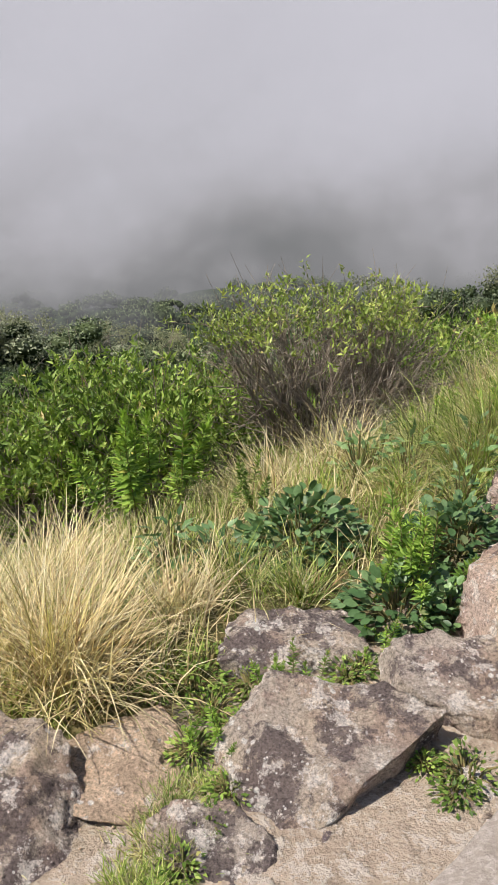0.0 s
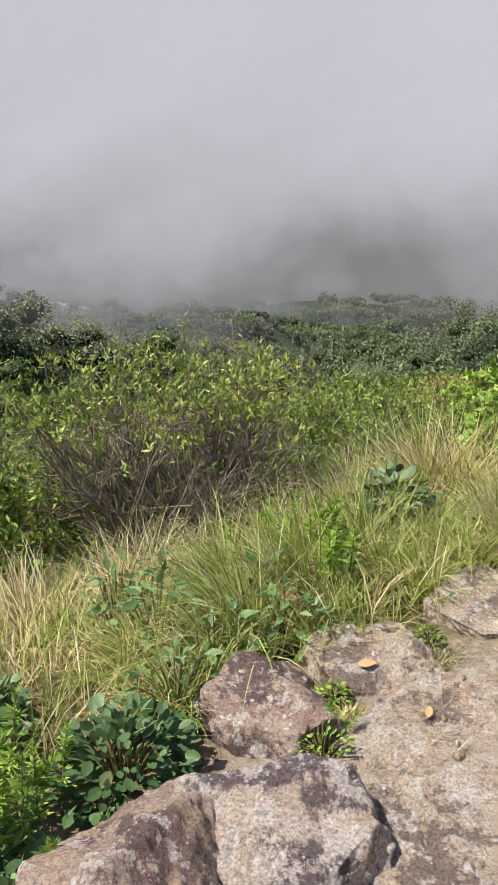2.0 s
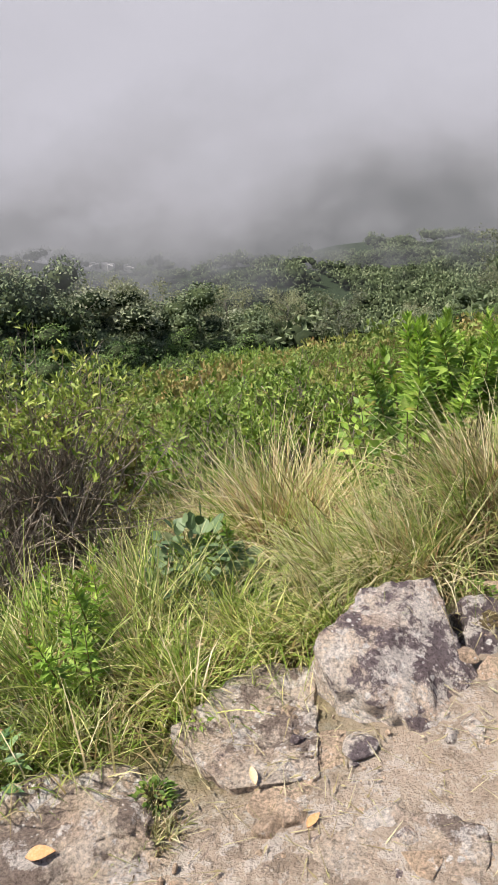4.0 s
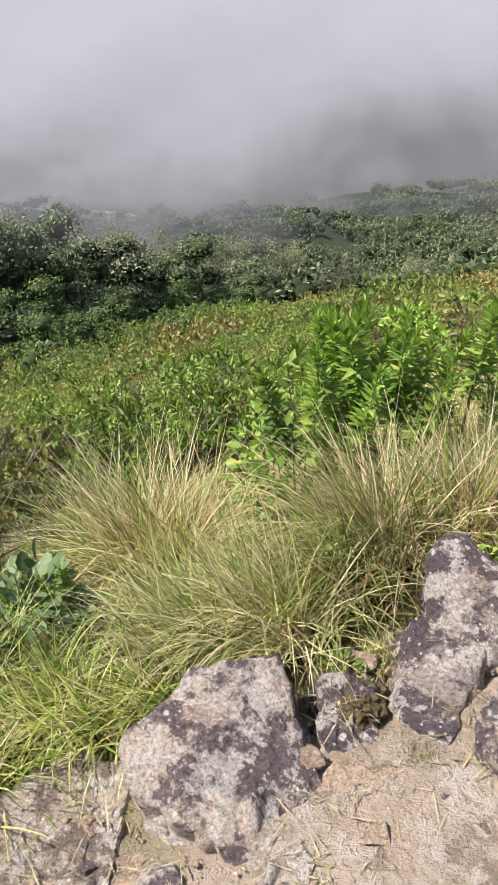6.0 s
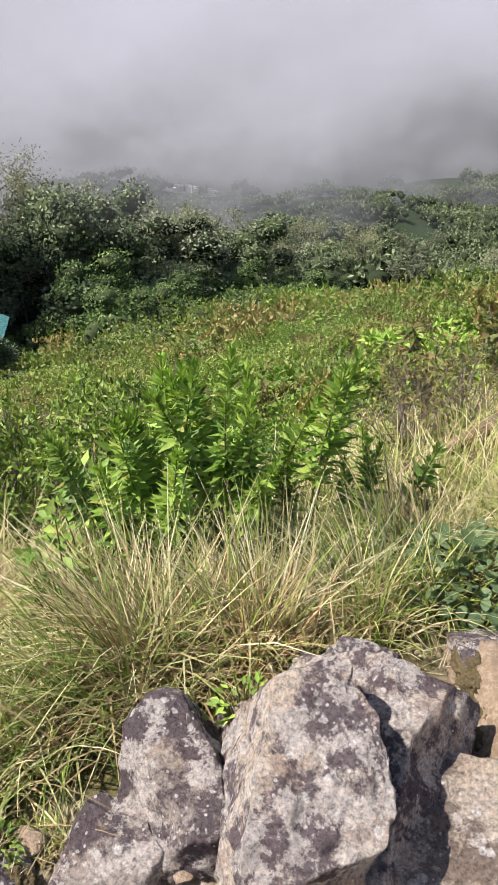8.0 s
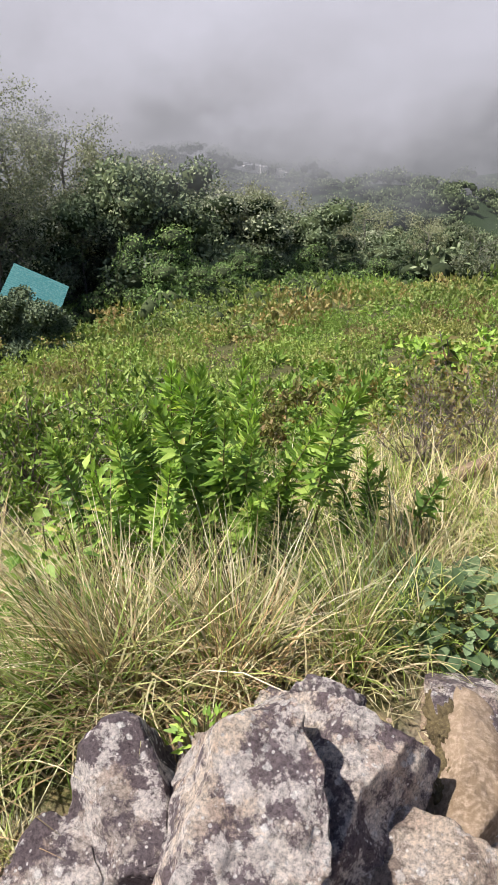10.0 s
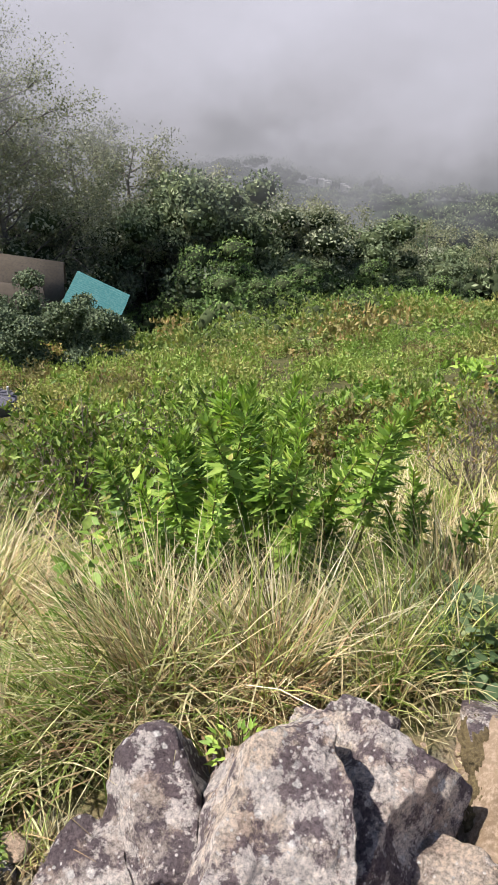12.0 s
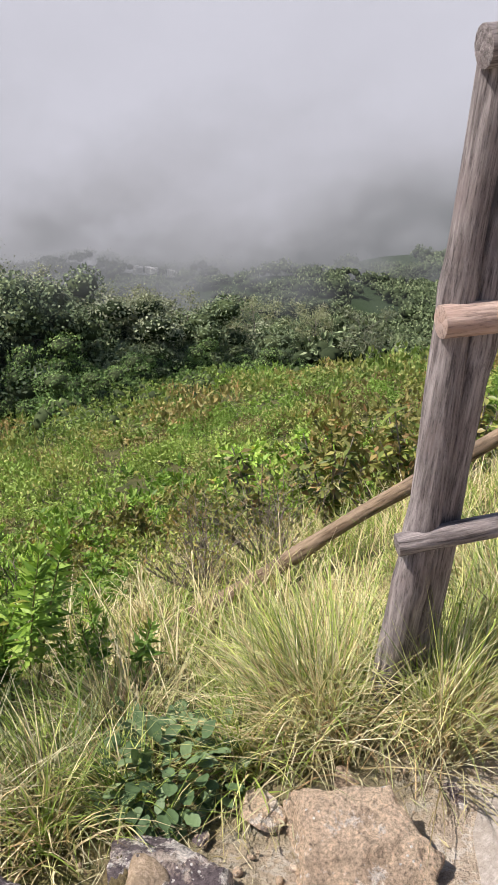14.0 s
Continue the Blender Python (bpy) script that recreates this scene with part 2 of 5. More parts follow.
def ground_material():
    """Sandy soil by the path, litter and low green beyond its edge, painted darker with distance."""
    m = Nodes("ground")
    p = m.pos()
    dot = m.t.nodes.new("ShaderNodeVectorMath")
    dot.operation = "DOT_PRODUCT"
    m.put(dot.inputs[0], p)
    dot.inputs[1].default_value = (-0.653, 0.757, 0)
    d = m.math("ADD", dot.outputs["Value"], m.math("MULTIPLY", m.noise(p, 3.0, 4), 0.6))
    edge = m.ramp(m.math("MULTIPLY", d, 0.25), (0.40, 0.0), (0.49, 1.0))
    soil = m.mix(m.ramp(m.noise(p, 4.0, 6), (0.35, 0.0), (0.65, 1.0)), (0.48, 0.39, 0.30), (0.38, 0.30, 0.225))
    soil = m.mix(m.ramp(m.noise(p, 75.0, 4), (0.52, 0.0), (0.66, 1.0)), soil, (0.50, 0.43, 0.345))
    soil = m.mix(m.ramp(m.noise(p, 11.0, 9, 0.75), (0.52, 0.0), (0.60, 0.65)), soil, (0.20, 0.155, 0.11))
    soil = m.mix(m.ramp(m.noise(p, 15.0, 9, 0.7), (0.53, 0.0), (0.57, 0.8)), soil, (0.54, 0.48, 0.41))
    litter = m.mix(m.ramp(m.noise(p, 26.0, 6, 0.75), (0.38, 0.0), (0.62, 1.0)), (0.09, 0.10, 0.03), (0.26, 0.21, 0.10))
    # Far tone is darkened to paint the shade in gaps between meadow bushes.
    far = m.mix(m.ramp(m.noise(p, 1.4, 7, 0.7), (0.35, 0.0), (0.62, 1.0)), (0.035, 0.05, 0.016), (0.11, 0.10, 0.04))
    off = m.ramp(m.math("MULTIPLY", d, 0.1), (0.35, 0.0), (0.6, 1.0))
    # From 42 to 55 m out it blends to a near-black green.
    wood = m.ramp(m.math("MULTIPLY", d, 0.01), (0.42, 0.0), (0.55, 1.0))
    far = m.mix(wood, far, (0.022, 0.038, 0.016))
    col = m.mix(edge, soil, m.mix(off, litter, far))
    h = m.math("ADD", m.noise(p, 30.0, 6, 0.7), m.math("MULTIPLY", m.noise(p, 140.0, 3), 0.3))
    return m.solid(col, 0.95, m.bump(h, 1.0, 0.035), spec=0.15)


GROUND = ground_material()

# ---- mesh helpers ----


class Acc:
    """Collects vertices, quads and triangles of one mesh."""

    def __init__(self):
        self.v, self.q, self.t, self.n = [], [], [], 0

    def add(self, v, q=None, t=None):
        v = np.asarray(v, float).reshape(-1, 3)
        if q is not None and len(q):
            self.q.append(np.asarray(q, int).reshape(-1, 4) + self.n)
        if t is not None and len(t):
            self.t.append(np.asarray(t, int).reshape(-1, 3) + self.n)
        self.v.append(v)
        self.n += len(v)

    def arrays(self):
        v = np.concatenate(self.v) if self.v else np.zeros((0, 3))
        q = np.concatenate(self.q) if self.q else np.zeros((0, 4), int)
        t = np.concatenate(self.t) if self.t else np.zeros((0, 3), int)
        return v, q, t

    def mesh(self, name, material, smooth=True):
        v, q, t = self.arrays()
        me = bpy.data.meshes.new(name)
        me.vertices.add(len(v))
        me.vertices.foreach_set("co", v.astype(np.float32).ravel())
        me.loops.add(q.size + t.size)
        me.loops.foreach_set("vertex_index", np.concatenate([q.ravel(), t.ravel()]).astype(np.int32))
        me.polygons.add(len(q) + len(t))
        starts = np.concatenate([np.arange(len(q)) * 4, q.size + np.arange(len(t)) * 3])
        me.polygons.foreach_set("loop_start", starts.astype(np.int32))
        me.polygons.foreach_set("use_smooth", np.full(len(q) + len(t), smooth))
        me.update(calc_edges=True)
        me.materials.append(material)
        return me


def part(name, data, parent, label="", m=None):
    """Links one mesh as one object under its thing."""
    ob = new(name, data)
    ob.parent = parent
    if m is not None:
        ob.matrix_basis = m
    if label:
        ob["label"] = label
    return ob


def thing(name, label, category, m=None, group="", kind="", data=None):
    ob = tagged(new(name, data), label, category, group, kind)
    if m is not None:
        ob.matrix_basis = m
    return ob


def unit(v):
    return v / np.maximum(np.linalg.norm(v, axis=-1, keepdims=True), 1e-9)


def tube(acc, pts, radii, sides=5, cap=False):
    pts = np.asarray(pts, float)
    k = len(pts)
    tan = unit(np.gradient(pts, axis=0))
    ref = np.array([0.31, 0.95, 0.05]) if abs(tan[0][2]) > 0.7 else np.array([0.05, 0.1, 0.99])
    s = unit(np.cross(tan, ref))
    b = np.cross(tan, s)
    a = np.arange(sides) * 2 * np.pi / sides
    radii = np.broadcast_to(np.asarray(radii, float), (k,))
    ring = s[:, None] * np.cos(a)[None, :, None] + b[:, None] * np.sin(a)[None, :, None]
    v = pts[:, None] + ring * radii[:, None, None]
    i = np.arange(k - 1)[:, None] * sides
    j = np.arange(sides)[None]
    jn = (j + 1) % sides
    q = np.stack([i + j, i + jn, i + sides + jn, i + sides + j], -1)
    acc.add(v, q)
    if cap:
        for e in (0, k - 1):
            acc.add(np.concatenate([v[e], pts[e][None] + tan[e] * radii[e] * (0.12 if e else -0.12)]), t=[(x, (x + 1) % sides, sides) for x in range(sides)])


LANCE = (np.array([(0, 0, 0), (0.38, 0.5, 0.05), (0.45, 0, -0.02), (0.38, -0.5, 0.05), (1, 0, -0.10)]), [(0, 3, 2), (0, 2, 1), (1, 2, 4), (2, 3, 4)])
ROUND = (np.array([(0, 0, 0), (0.2, 0.34, 0.04), (0.55, 0.5, 0.05), (0.86, 0.3, 0.0), (1, 0, -0.06), (0.86, -0.3, 0.0), (0.55, -0.5, 0.05), (0.2, -0.34, 0.04), (0.5, 0, -0.03)]),
         [(i, (i + 1) % 8, 8) for i in range(8)])
KITE = (np.array([(0, 0, 0), (0.45, 0.5, 0.06), (1, 0, 0), (0.45, -0.5, 0.06)]), [(0, 2, 1), (0, 3, 2)])


def leaves(acc, shape, base, way, length, width, rng, flat=0.6, out=None):
    """Leaves of one shape: base points, axes, lengths, widths; flat: how far their faces turn up; out: or where they face."""
    tpl, tri = shape
    n = len(base)
    way = unit(way)
    up = unit((np.array([0, 0, 1.0]) * flat if out is None else out) + rng.normal(0, 0.45 if out is None else 0.27, (n, 3)))
    side = unit(np.cross(way, up))
    nor = np.cross(side, way)
    length = np.broadcast_to(length, (n,))[:, None, None]
    width = np.broadcast_to(width, (n,))[:, None, None]
    v = base[:, None] + way[:, None] * tpl[None, :, :1] * length + side[:, None] * tpl[None, :, 1:2] * width + nor[:, None] * tpl[None, :, 2:] * length
    k = len(tpl)
    t = np.asarray(tri)[None] + (np.arange(n) * k)[:, None, None]
    acc.add(v, t=t)


def blades(acc, base, az, length, lean, curl, width, rng, segs=4):
    """Arching grass blades."""
    n = len(base)
    f = np.linspace(0, 1, segs + 1)
    out = np.stack([np.cos(az), np.sin(az), np.zeros(n)], -1)
    turn = az + np.pi / 2 + rng.normal(0, 0.5, n)
    side = np.stack([np.cos(turn), np.sin(turn), np.zeros(n)], -1)
    p = base.copy()
    rows = []
    for i in range(segs + 1):
        th = lean + curl * f[i] ** 1.4
        if i:
            p = p + (length / segs)[:, None] * (out * np.sin(th)[:, None] + np.array([0, 0, 1.0]) * np.cos(th)[:, None])
        w = (width * (1 - f[i] ** 1.6) * 0.5 + 0.0002)[:, None]
        rows += [p - side * w, p + side * w]
    v = np.stack(rows, 1)
    k = 2 * (segs + 1)
    q = np.array([(2 * i, 2 * i + 1, 2 * i + 3, 2 * i + 2) for i in range(segs)])
    acc.add(v, q[None] + (np.arange(n) * k)[:, None, None])


# ---- the lie of the land ----


def sd(x, y):
    return 0.757 * x + 0.653 * y, -0.653 * x + 0.757 * y


def xy(s, d):
    return 0.757 * s - 0.653 * d, 0.653 * s + 0.757 * d


def fall(e):
    """Drop of the hillside at e metres outside the path's edge."""
    e = np.maximum(e, 0)
    near = 0.335 * (e - 0.9 * (1 - np.exp(-e / 0.9))) + 1.9 * (1 - np.exp(-((np.maximum(e - 0.8, 0) / 5) ** 1.6)))
    far = np.maximum(e - 72, 0)
    return near - 0.29 * (far - 45 * (1 - np.exp(-far / 45)))


def land(x, y):
    """Height of the bare ground."""
    x, y = np.asarray(x, float), np.asarray(y, float)
    s, d = sd(x, y)
    z = 0.057 * (13 * np.tanh((s - 1.5) / 13)) / (1 + (np.maximum(d - 1.45, 0) / 7) ** 2)
    z = z - 0.20 * np.minimum(np.maximum(s - 29, 0), 60) * np.clip((d - 6) / 20, 0, 1)
    z = z - np.minimum(fall(d - 1.45), 90)
    z = z + 9 * np.exp(-(((x - 32) / 34) ** 2 + ((y - 165) / 60) ** 2)) + 12 * np.exp(-(((x + 66) / 62) ** 2 + ((y - 200) / 34) ** 2))
    up = np.maximum(-d - 1.6, 0)
    return z + 0.55 * 40 * (1 - np.exp(-up / 40)) + 0.08 * np.exp(-(((s - 4.7) / 0.8) ** 2)) * np.exp(-(((d - 1.45) / 0.45) ** 2))


def land1(x, y):
    return float(land(x, y))


def graded(lo, hi, n, core):
    """Values from lo to hi, close together round zero."""
    u = np.linspace(-1, 1, n)
    k = np.sinh(u * 6.0) / np.sinh(6.0)
    return np.where(u < 0, -k * lo, k * hi) + core * u


def build_ground():
    s = graded(-2500, 2500, 220, 6) + 3.5
    d = graded(-2500, 2500, 240, 5) + 1.6
    S, D = np.meshgrid(s, d, indexing="ij")
    X, Y = xy(S, D)
    Z = land(X, Y)
    rough = np.array([noise.fractal(Vector((x * 2.1, y * 2.1, 0.3)), 1.0, 2.0, 4) for x, y in zip(X.ravel(), Y.ravel())]).reshape(X.shape)
    big = np.array([noise.fractal(Vector((x * 0.03, y * 0.03, 4.3)), 1.0, 2.0, 3) for x, y in zip(X.ravel(), Y.ravel())]).reshape(X.shape)
    r = np.hypot(X - 3, Y - 3)
    Z = Z + rough * 0.022 + big * np.clip((r - 40) / 80, 0, 1) * 4.0
    n, m = X.shape
    i, j = np.meshgrid(np.arange(n - 1), np.arange(m - 1), indexing="ij")
    a = (i * m + j).ravel()
    acc = Acc()
    acc.add(np.stack([X, Y, Z], -1), np.stack([a, a + m, a + m + 1, a + 1], -1))
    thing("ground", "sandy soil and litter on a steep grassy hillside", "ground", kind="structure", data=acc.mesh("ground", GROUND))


build_ground()


def build_path():
    """Worn concrete and gravel strip that is walked on."""
    s = np.linspace(-7, 14, 260)
    u = np.linspace(0, 1, 26)
    edge = 0.78 - 0.26 * np.clip((s - 3.5) / 0.5, 0, 1) + 0.82 * np.clip((s - 5.85) / 0.6, 0, 1) + np.array([0.10 * noise.fractal(Vector((v * 1.9, 7, 0)), 1, 2, 4) for v in s])
    S, U = np.meshgrid(s, u, indexing="ij")
    D = -1.5 + U * (edge[:, None] + 1.5)
    X, Y = xy(S, D)
    Z = land(X, Y) + 0.022 * np.clip((1 - U) * 22, 0, 1) - 0.03 * (U > 0.999)
    Z += np.array([noise.fractal(Vector((x * 3, y * 3, 2)), 1, 2, 4) for x, y in zip(X.ravel(), Y.ravel())]).reshape(X.shape) * 0.008 + 0.016
    n, m = X.shape
    i, j = np.meshgrid(np.arange(n - 1), np.arange(m - 1), indexing="ij")
    a = (i * m + j).ravel()
    acc = Acc()
    acc.add(np.stack([X, Y, Z], -1), np.stack([a, a + m, a + m + 1, a + 1], -1))
    thing("path", "pale worn concrete and gravel footpath", "footpath", kind="structure", data=acc.mesh("path", CONCRETE))


build_path()

# ---- fog and distance ----
CX, CY, CZ = 3.0, 3.0, 1.7


def fog_glow_sheet(radius, low, high, most, seed, closed=False, thin=0.55):
    """A curved glowing sheet painted as drifting mist; thicker with height from low to high degrees of slope."""
    m = Nodes("fog")
    zed = m.n("SeparateXYZ", "Z", Vector=m.pos())
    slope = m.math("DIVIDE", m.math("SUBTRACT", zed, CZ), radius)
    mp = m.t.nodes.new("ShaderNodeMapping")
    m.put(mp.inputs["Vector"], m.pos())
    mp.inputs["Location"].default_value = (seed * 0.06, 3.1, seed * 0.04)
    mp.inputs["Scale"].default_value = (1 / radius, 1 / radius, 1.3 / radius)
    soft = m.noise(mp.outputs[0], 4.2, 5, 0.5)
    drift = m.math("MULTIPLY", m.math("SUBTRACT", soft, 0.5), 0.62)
    # Haze brightness is painted in: the emitted grey pales with height.
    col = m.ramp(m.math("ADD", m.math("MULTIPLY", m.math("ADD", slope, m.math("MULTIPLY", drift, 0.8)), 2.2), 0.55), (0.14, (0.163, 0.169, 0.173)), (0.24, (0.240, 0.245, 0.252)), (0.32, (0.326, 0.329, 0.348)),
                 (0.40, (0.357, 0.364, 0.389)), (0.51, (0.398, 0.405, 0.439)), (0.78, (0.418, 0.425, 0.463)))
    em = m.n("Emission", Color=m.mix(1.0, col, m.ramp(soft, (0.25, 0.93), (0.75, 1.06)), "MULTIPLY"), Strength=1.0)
    if closed:
        mat = m.finish(em)
    else:
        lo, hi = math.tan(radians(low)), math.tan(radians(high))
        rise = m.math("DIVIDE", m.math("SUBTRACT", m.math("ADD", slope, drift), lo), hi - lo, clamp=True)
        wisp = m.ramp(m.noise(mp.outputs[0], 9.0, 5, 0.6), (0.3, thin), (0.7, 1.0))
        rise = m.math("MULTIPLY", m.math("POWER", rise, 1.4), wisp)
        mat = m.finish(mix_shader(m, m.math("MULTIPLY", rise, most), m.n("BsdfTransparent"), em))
    a = np.radians(np.linspace(-60, 85, 60) if not closed else np.linspace(-85, 110, 80))
    z = np.linspace(-0.36, 0.30, 14) * radius + CZ
    A, Z = np.meshgrid(a, z, indexing="ij")
    v = np.stack([CX - np.sin(A) * radius, CY + np.cos(A) * radius, Z], -1)
    n, k = A.shape
    i, j = np.meshgrid(np.arange(n - 1), np.arange(k - 1), indexing="ij")
    b = (i * k + j).ravel()
    acc = Acc()
    acc.add(v, np.stack([b, b + k, b + k + 1, b + 1], -1))
    thing("backdrop", "glowing sheet painted as grey mountain fog drifting over the valley", "fog", kind="structure", data=acc.mesh("fog", mat))


fog_glow_sheet(430, 0, 0, 1, 1, closed=True)
fog_glow_sheet(290, -25, -14, 1.0, 2, thin=1.0)
fog_glow_sheet(215, -16.5, -10.0, 0.96, 3)
fog_glow_sheet(160, -16.0, -9.5, 0.84, 4)
fog_glow_sheet(120, -14.0, -7.0, 0.5, 5)
fog_glow_sheet(92, -13, -5, 0.42, 6)
fog_glow_sheet(63, -11.5, -4, 0.5, 7)
fog_glow_sheet(50.5, -13, -2, 0.34, 8)

# ---- rocks ----
def ball(level):
    bm = bmesh.new()
    bmesh.ops.create_icosphere(bm, subdivisions=level, radius=1)
    v = np.array([w.co[:] for w in bm.verts])
    t = np.array([[w.index for w in f.verts] for f in bm.faces])
    bm.free()
    return v, t


BALL = {k: ball(k) for k in (1, 2, 3, 5, 6)}


ROCK_POINTS = []


def boulder(label, foot, top, width, thick, material, seed, boxy=3.0, cuts=9, turn=0.0, level=6, taper=0.0, sides=(), cracks=1, roll=0.0):
    """A half-sunk boulder whose upper face runs from its foot (x, y, z) up to its crest (x, y, z). sides: broken edges, each by
    the way it faces in degrees and how far from the middle it lies."""
    rng = np.random.default_rng(seed)
    foot, top = np.array(foot, float), np.array(top, float)
    run = top - foot
    flat = float(np.linalg.norm(run))
    v, t = BALL[level if width > 0.3 else 5]
    v = v / (np.abs(v) ** boxy).sum(1, keepdims=True) ** (1 / boxy) * 1.3
    for k in range(cuts + 9):
        n = unit(rng.normal(0, 1, 3) * np.array([1, 1, 0.8]) * (1 if k % 2 else np.array([1, 1, 0.3])))
        o = rng.uniform(0.74, 1.06)
        v = v - np.maximum(v @ n - o, 0)[:, None] * n
    if cuts >= 0:
        v = np.clip(v, (-1.06, -1.04, -1.2), (1.06, 1.04, rng.uniform(0.86, 1.0)))
    v = v * np.stack([1 - taper * (v[:, 1] + 1) / 2, np.ones(len(v)), np.ones(len(v))], -1)
    off = rng.uniform(0, 50, 3)
    size = np.array([width / 2, flat / 2 + 0.02, thick / 2])
    nv = unit(v)
    v = v * size
    for face, far in sides:
        n = np.array([math.cos(radians(face)), math.sin(radians(face)), rng.uniform(-0.15, 0.25)])
        v = v - 0.95 * np.maximum(v @ n - far, 0)[:, None] * n
    w = v * 6.0 + off
    d1 = np.array([noise.fractal(Vector(p), 1.0, 2.0, 3) for p in w * 0.8])
    d2 = np.array([noise.ridged_multi_fractal(Vector(p), 0.8, 2.1, 6, 1.0, 2.0) for p in w * 1.1])
    d3 = np.array([noise.fractal(Vector(p), 0.7, 2.2, 5) for p in w * 4.0])
    push = 0.016 * d1 + 0.014 * (d2 - 1.4) + 0.008 * d3
    for _ in range(cracks):
        n = unit(rng.normal(0, 1, 3) * np.array([1, 0.5, 0.15]))
        away = v @ n - rng.uniform(-0.3, 0.3) * width + 0.03 * d1
        push = push - 0.012 * np.exp(-((away / 0.008) ** 2)) * np.clip(d3 * 2 + 0.6, 0, 1)
    v = v + nv * push[:, None]
    pitch = math.atan2(run[2], math.hypot(run[0], run[1]))
    yaw = math.atan2(-run[0], run[1]) + radians(turn)
    m = Matrix.Rotation(yaw, 3, "Z") @ Matrix.Rotation(pitch, 3, "X") @ Matrix.Rotation(radians(roll), 3, "Y")
    v = v @ np.array(m).T
    c = (foot + top) / 2 - np.array(m @ Vector((0, 0, 1))) * thick * 0.36
    ROCK_POINTS.append(v + c)
    acc = Acc()
    acc.add(v, t=t)
    thing("boulder", label, "rock", Matrix.Translation(c), data=acc.mesh("boulder", material))


boulder("broad flat-topped grey slab with an overhanging edge beside the footpath", (0.20, 1.40, 0.0), (0.20, 1.97, 0.135), 0.68, 0.22, ROCK_GREY, 11, 4.5, 0, sides=((75, 0.235), (52, 0.24), (-49, 0.16), (232, 0.265), (198, 0.265), (137, 0.275)), cracks=1)
boulder("grey boulder with pink veins wedged at the path edge", (0.61, 1.70, 0.03), (0.61, 2.13, 0.135), 0.44, 0.28, ROCK_GREY, 12, 3.4, 3, sides=((30, 0.187), (0, 0.205), (247, 0.16), (222, 0.155), (180, 0.21), (105, 0.185)))
boulder("large rounded reddish granite boulder at the path edge", (0.98, 2.0, 0.12), (0.94, 2.52, 0.285), 0.46, 0.46, ROCK_PINK, 13, 2.7, -5, sides=((150, 0.24),), cracks=0)
boulder("cracked grey boulder with white lichen patches", (1.27, 2.26, 0.07), (1.22, 2.68, 0.20), 0.52, 0.30, ROCK_PALE, 14, 2.9, 6, cracks=2)
boulder("pinkish granite boulder with orange stains", (1.16, 2.78, 0.10), (1.13, 3.23, 0.17), 0.47, 0.30, ROCK_PINK, 15, 2.8, 4, sides=((35, 0.2), (150, 0.2), (190, 0.21)))
boulder("low flat grey rock sunk into the path edge", (1.46, 3.16, 0.115), (1.46, 3.51, 0.16), 0.52, 0.18, ROCK_BED, 16, 2.8, 5, sides=((130, 0.17), (50, 0.19)))
boulder("small grey rock sunk in sandy soil", (1.86, 3.40, 0.13), (1.83, 3.82, 0.15), 0.42, 0.24, ROCK_BED, 17, 2.6, 5)
boulder("tall purple-grey boulder with white lichen", (2.20, 3.58, 0.23), (2.17, 4.02, 0.33), 0.45, 0.36, ROCK_PALE, 18, 2.9, 5, sides=((150, 0.19), (20, 0.19), (205, 0.2)))
boulder("small dark stone wedged behind the tall boulder", (2.42, 3.86, 0.20), (2.41, 4.10, 0.28), 0.2, 0.16, ROCK_DARK, 19, 2.8)
boulder("pale lichen-spotted slab set in the path edge", (2.93, 3.66, 0.22), (2.87, 4.11, 0.32), 0.42, 0.26, ROCK_PALE, 20, 3.2, 4, sides=((160, 0.18), (95, 0.2)))
boulder("dark rock with white lichen spots", (2.66, 3.90, 0.20), (2.57, 4.21, 0.30), 0.30, 0.36, ROCK_DARK, 21, 2.8, 6, sides=((140, 0.13),))
boulder("dark grey rock with round white lichen spots below the grass", (2.76, 4.08, 0.265), (2.73, 4.39, 0.40), 0.34, 0.52, ROCK_DARK, 22, 2.7, 4, taper=0.3, cracks=0)
boulder("big pointed pale boulder with lichen and dark crust", (3.04, 3.98, 0.325), (2.945, 4.48, 0.57), 0.36, 0.74, ROCK_PALE, 23, 2.8, 5, taper=0.45, sides=((172, 0.17), (35, 0.20)), roll=16)
boulder("tall pale boulder split beside its neighbour", (3.20, 4.12, 0.39), (3.10, 4.69, 0.44), 0.40, 0.74, ROCK_PALE, 24, 3.2, 2, sides=((0, 0.16), (95, 0.25)), roll=20)
boulder("purple-grey rock with a mossy crack", (3.47, 4.58, 0.24), (3.34, 4.94, 0.31), 0.27, 0.28, ROCK_DARK, 25, 2.8, 5)
boulder("broad pale slab at the walking line", (3.34, 3.94, 0.24), (3.38, 4.42, 0.335), 0.38, 0.22, ROCK_BED, 26, 2.8, 6)
boulder("rounded orange-tan boulder beside the fence post", (3.80, 4.84, 0.26), (3.76, 5.10, 0.34), 0.38, 0.26, ROCK_TAN, 27, 2.3, -4, cracks=0)
boulder("wide pale rock shelf at the path edge", (3.88, 4.34, 0.25), (3.82, 4.72, 0.30), 0.62, 0.18, ROCK_BED, 28, 2.8, 6)
boulder("low grey rock half covered by creeping plants", (0.15, 1.98, 0.02), (0.14, 2.27, 0.08), 0.50, 0.16, ROCK_GREY, 29, 2.8, 5)
boulder("grey weathered boulder near the grass", (-0.58, 1.26, -0.05), (-0.56, 1.72, 0.085), 0.42, 0.28, ROCK_GREY, 30, 2.8, 4, sides=((25, 0.19),))
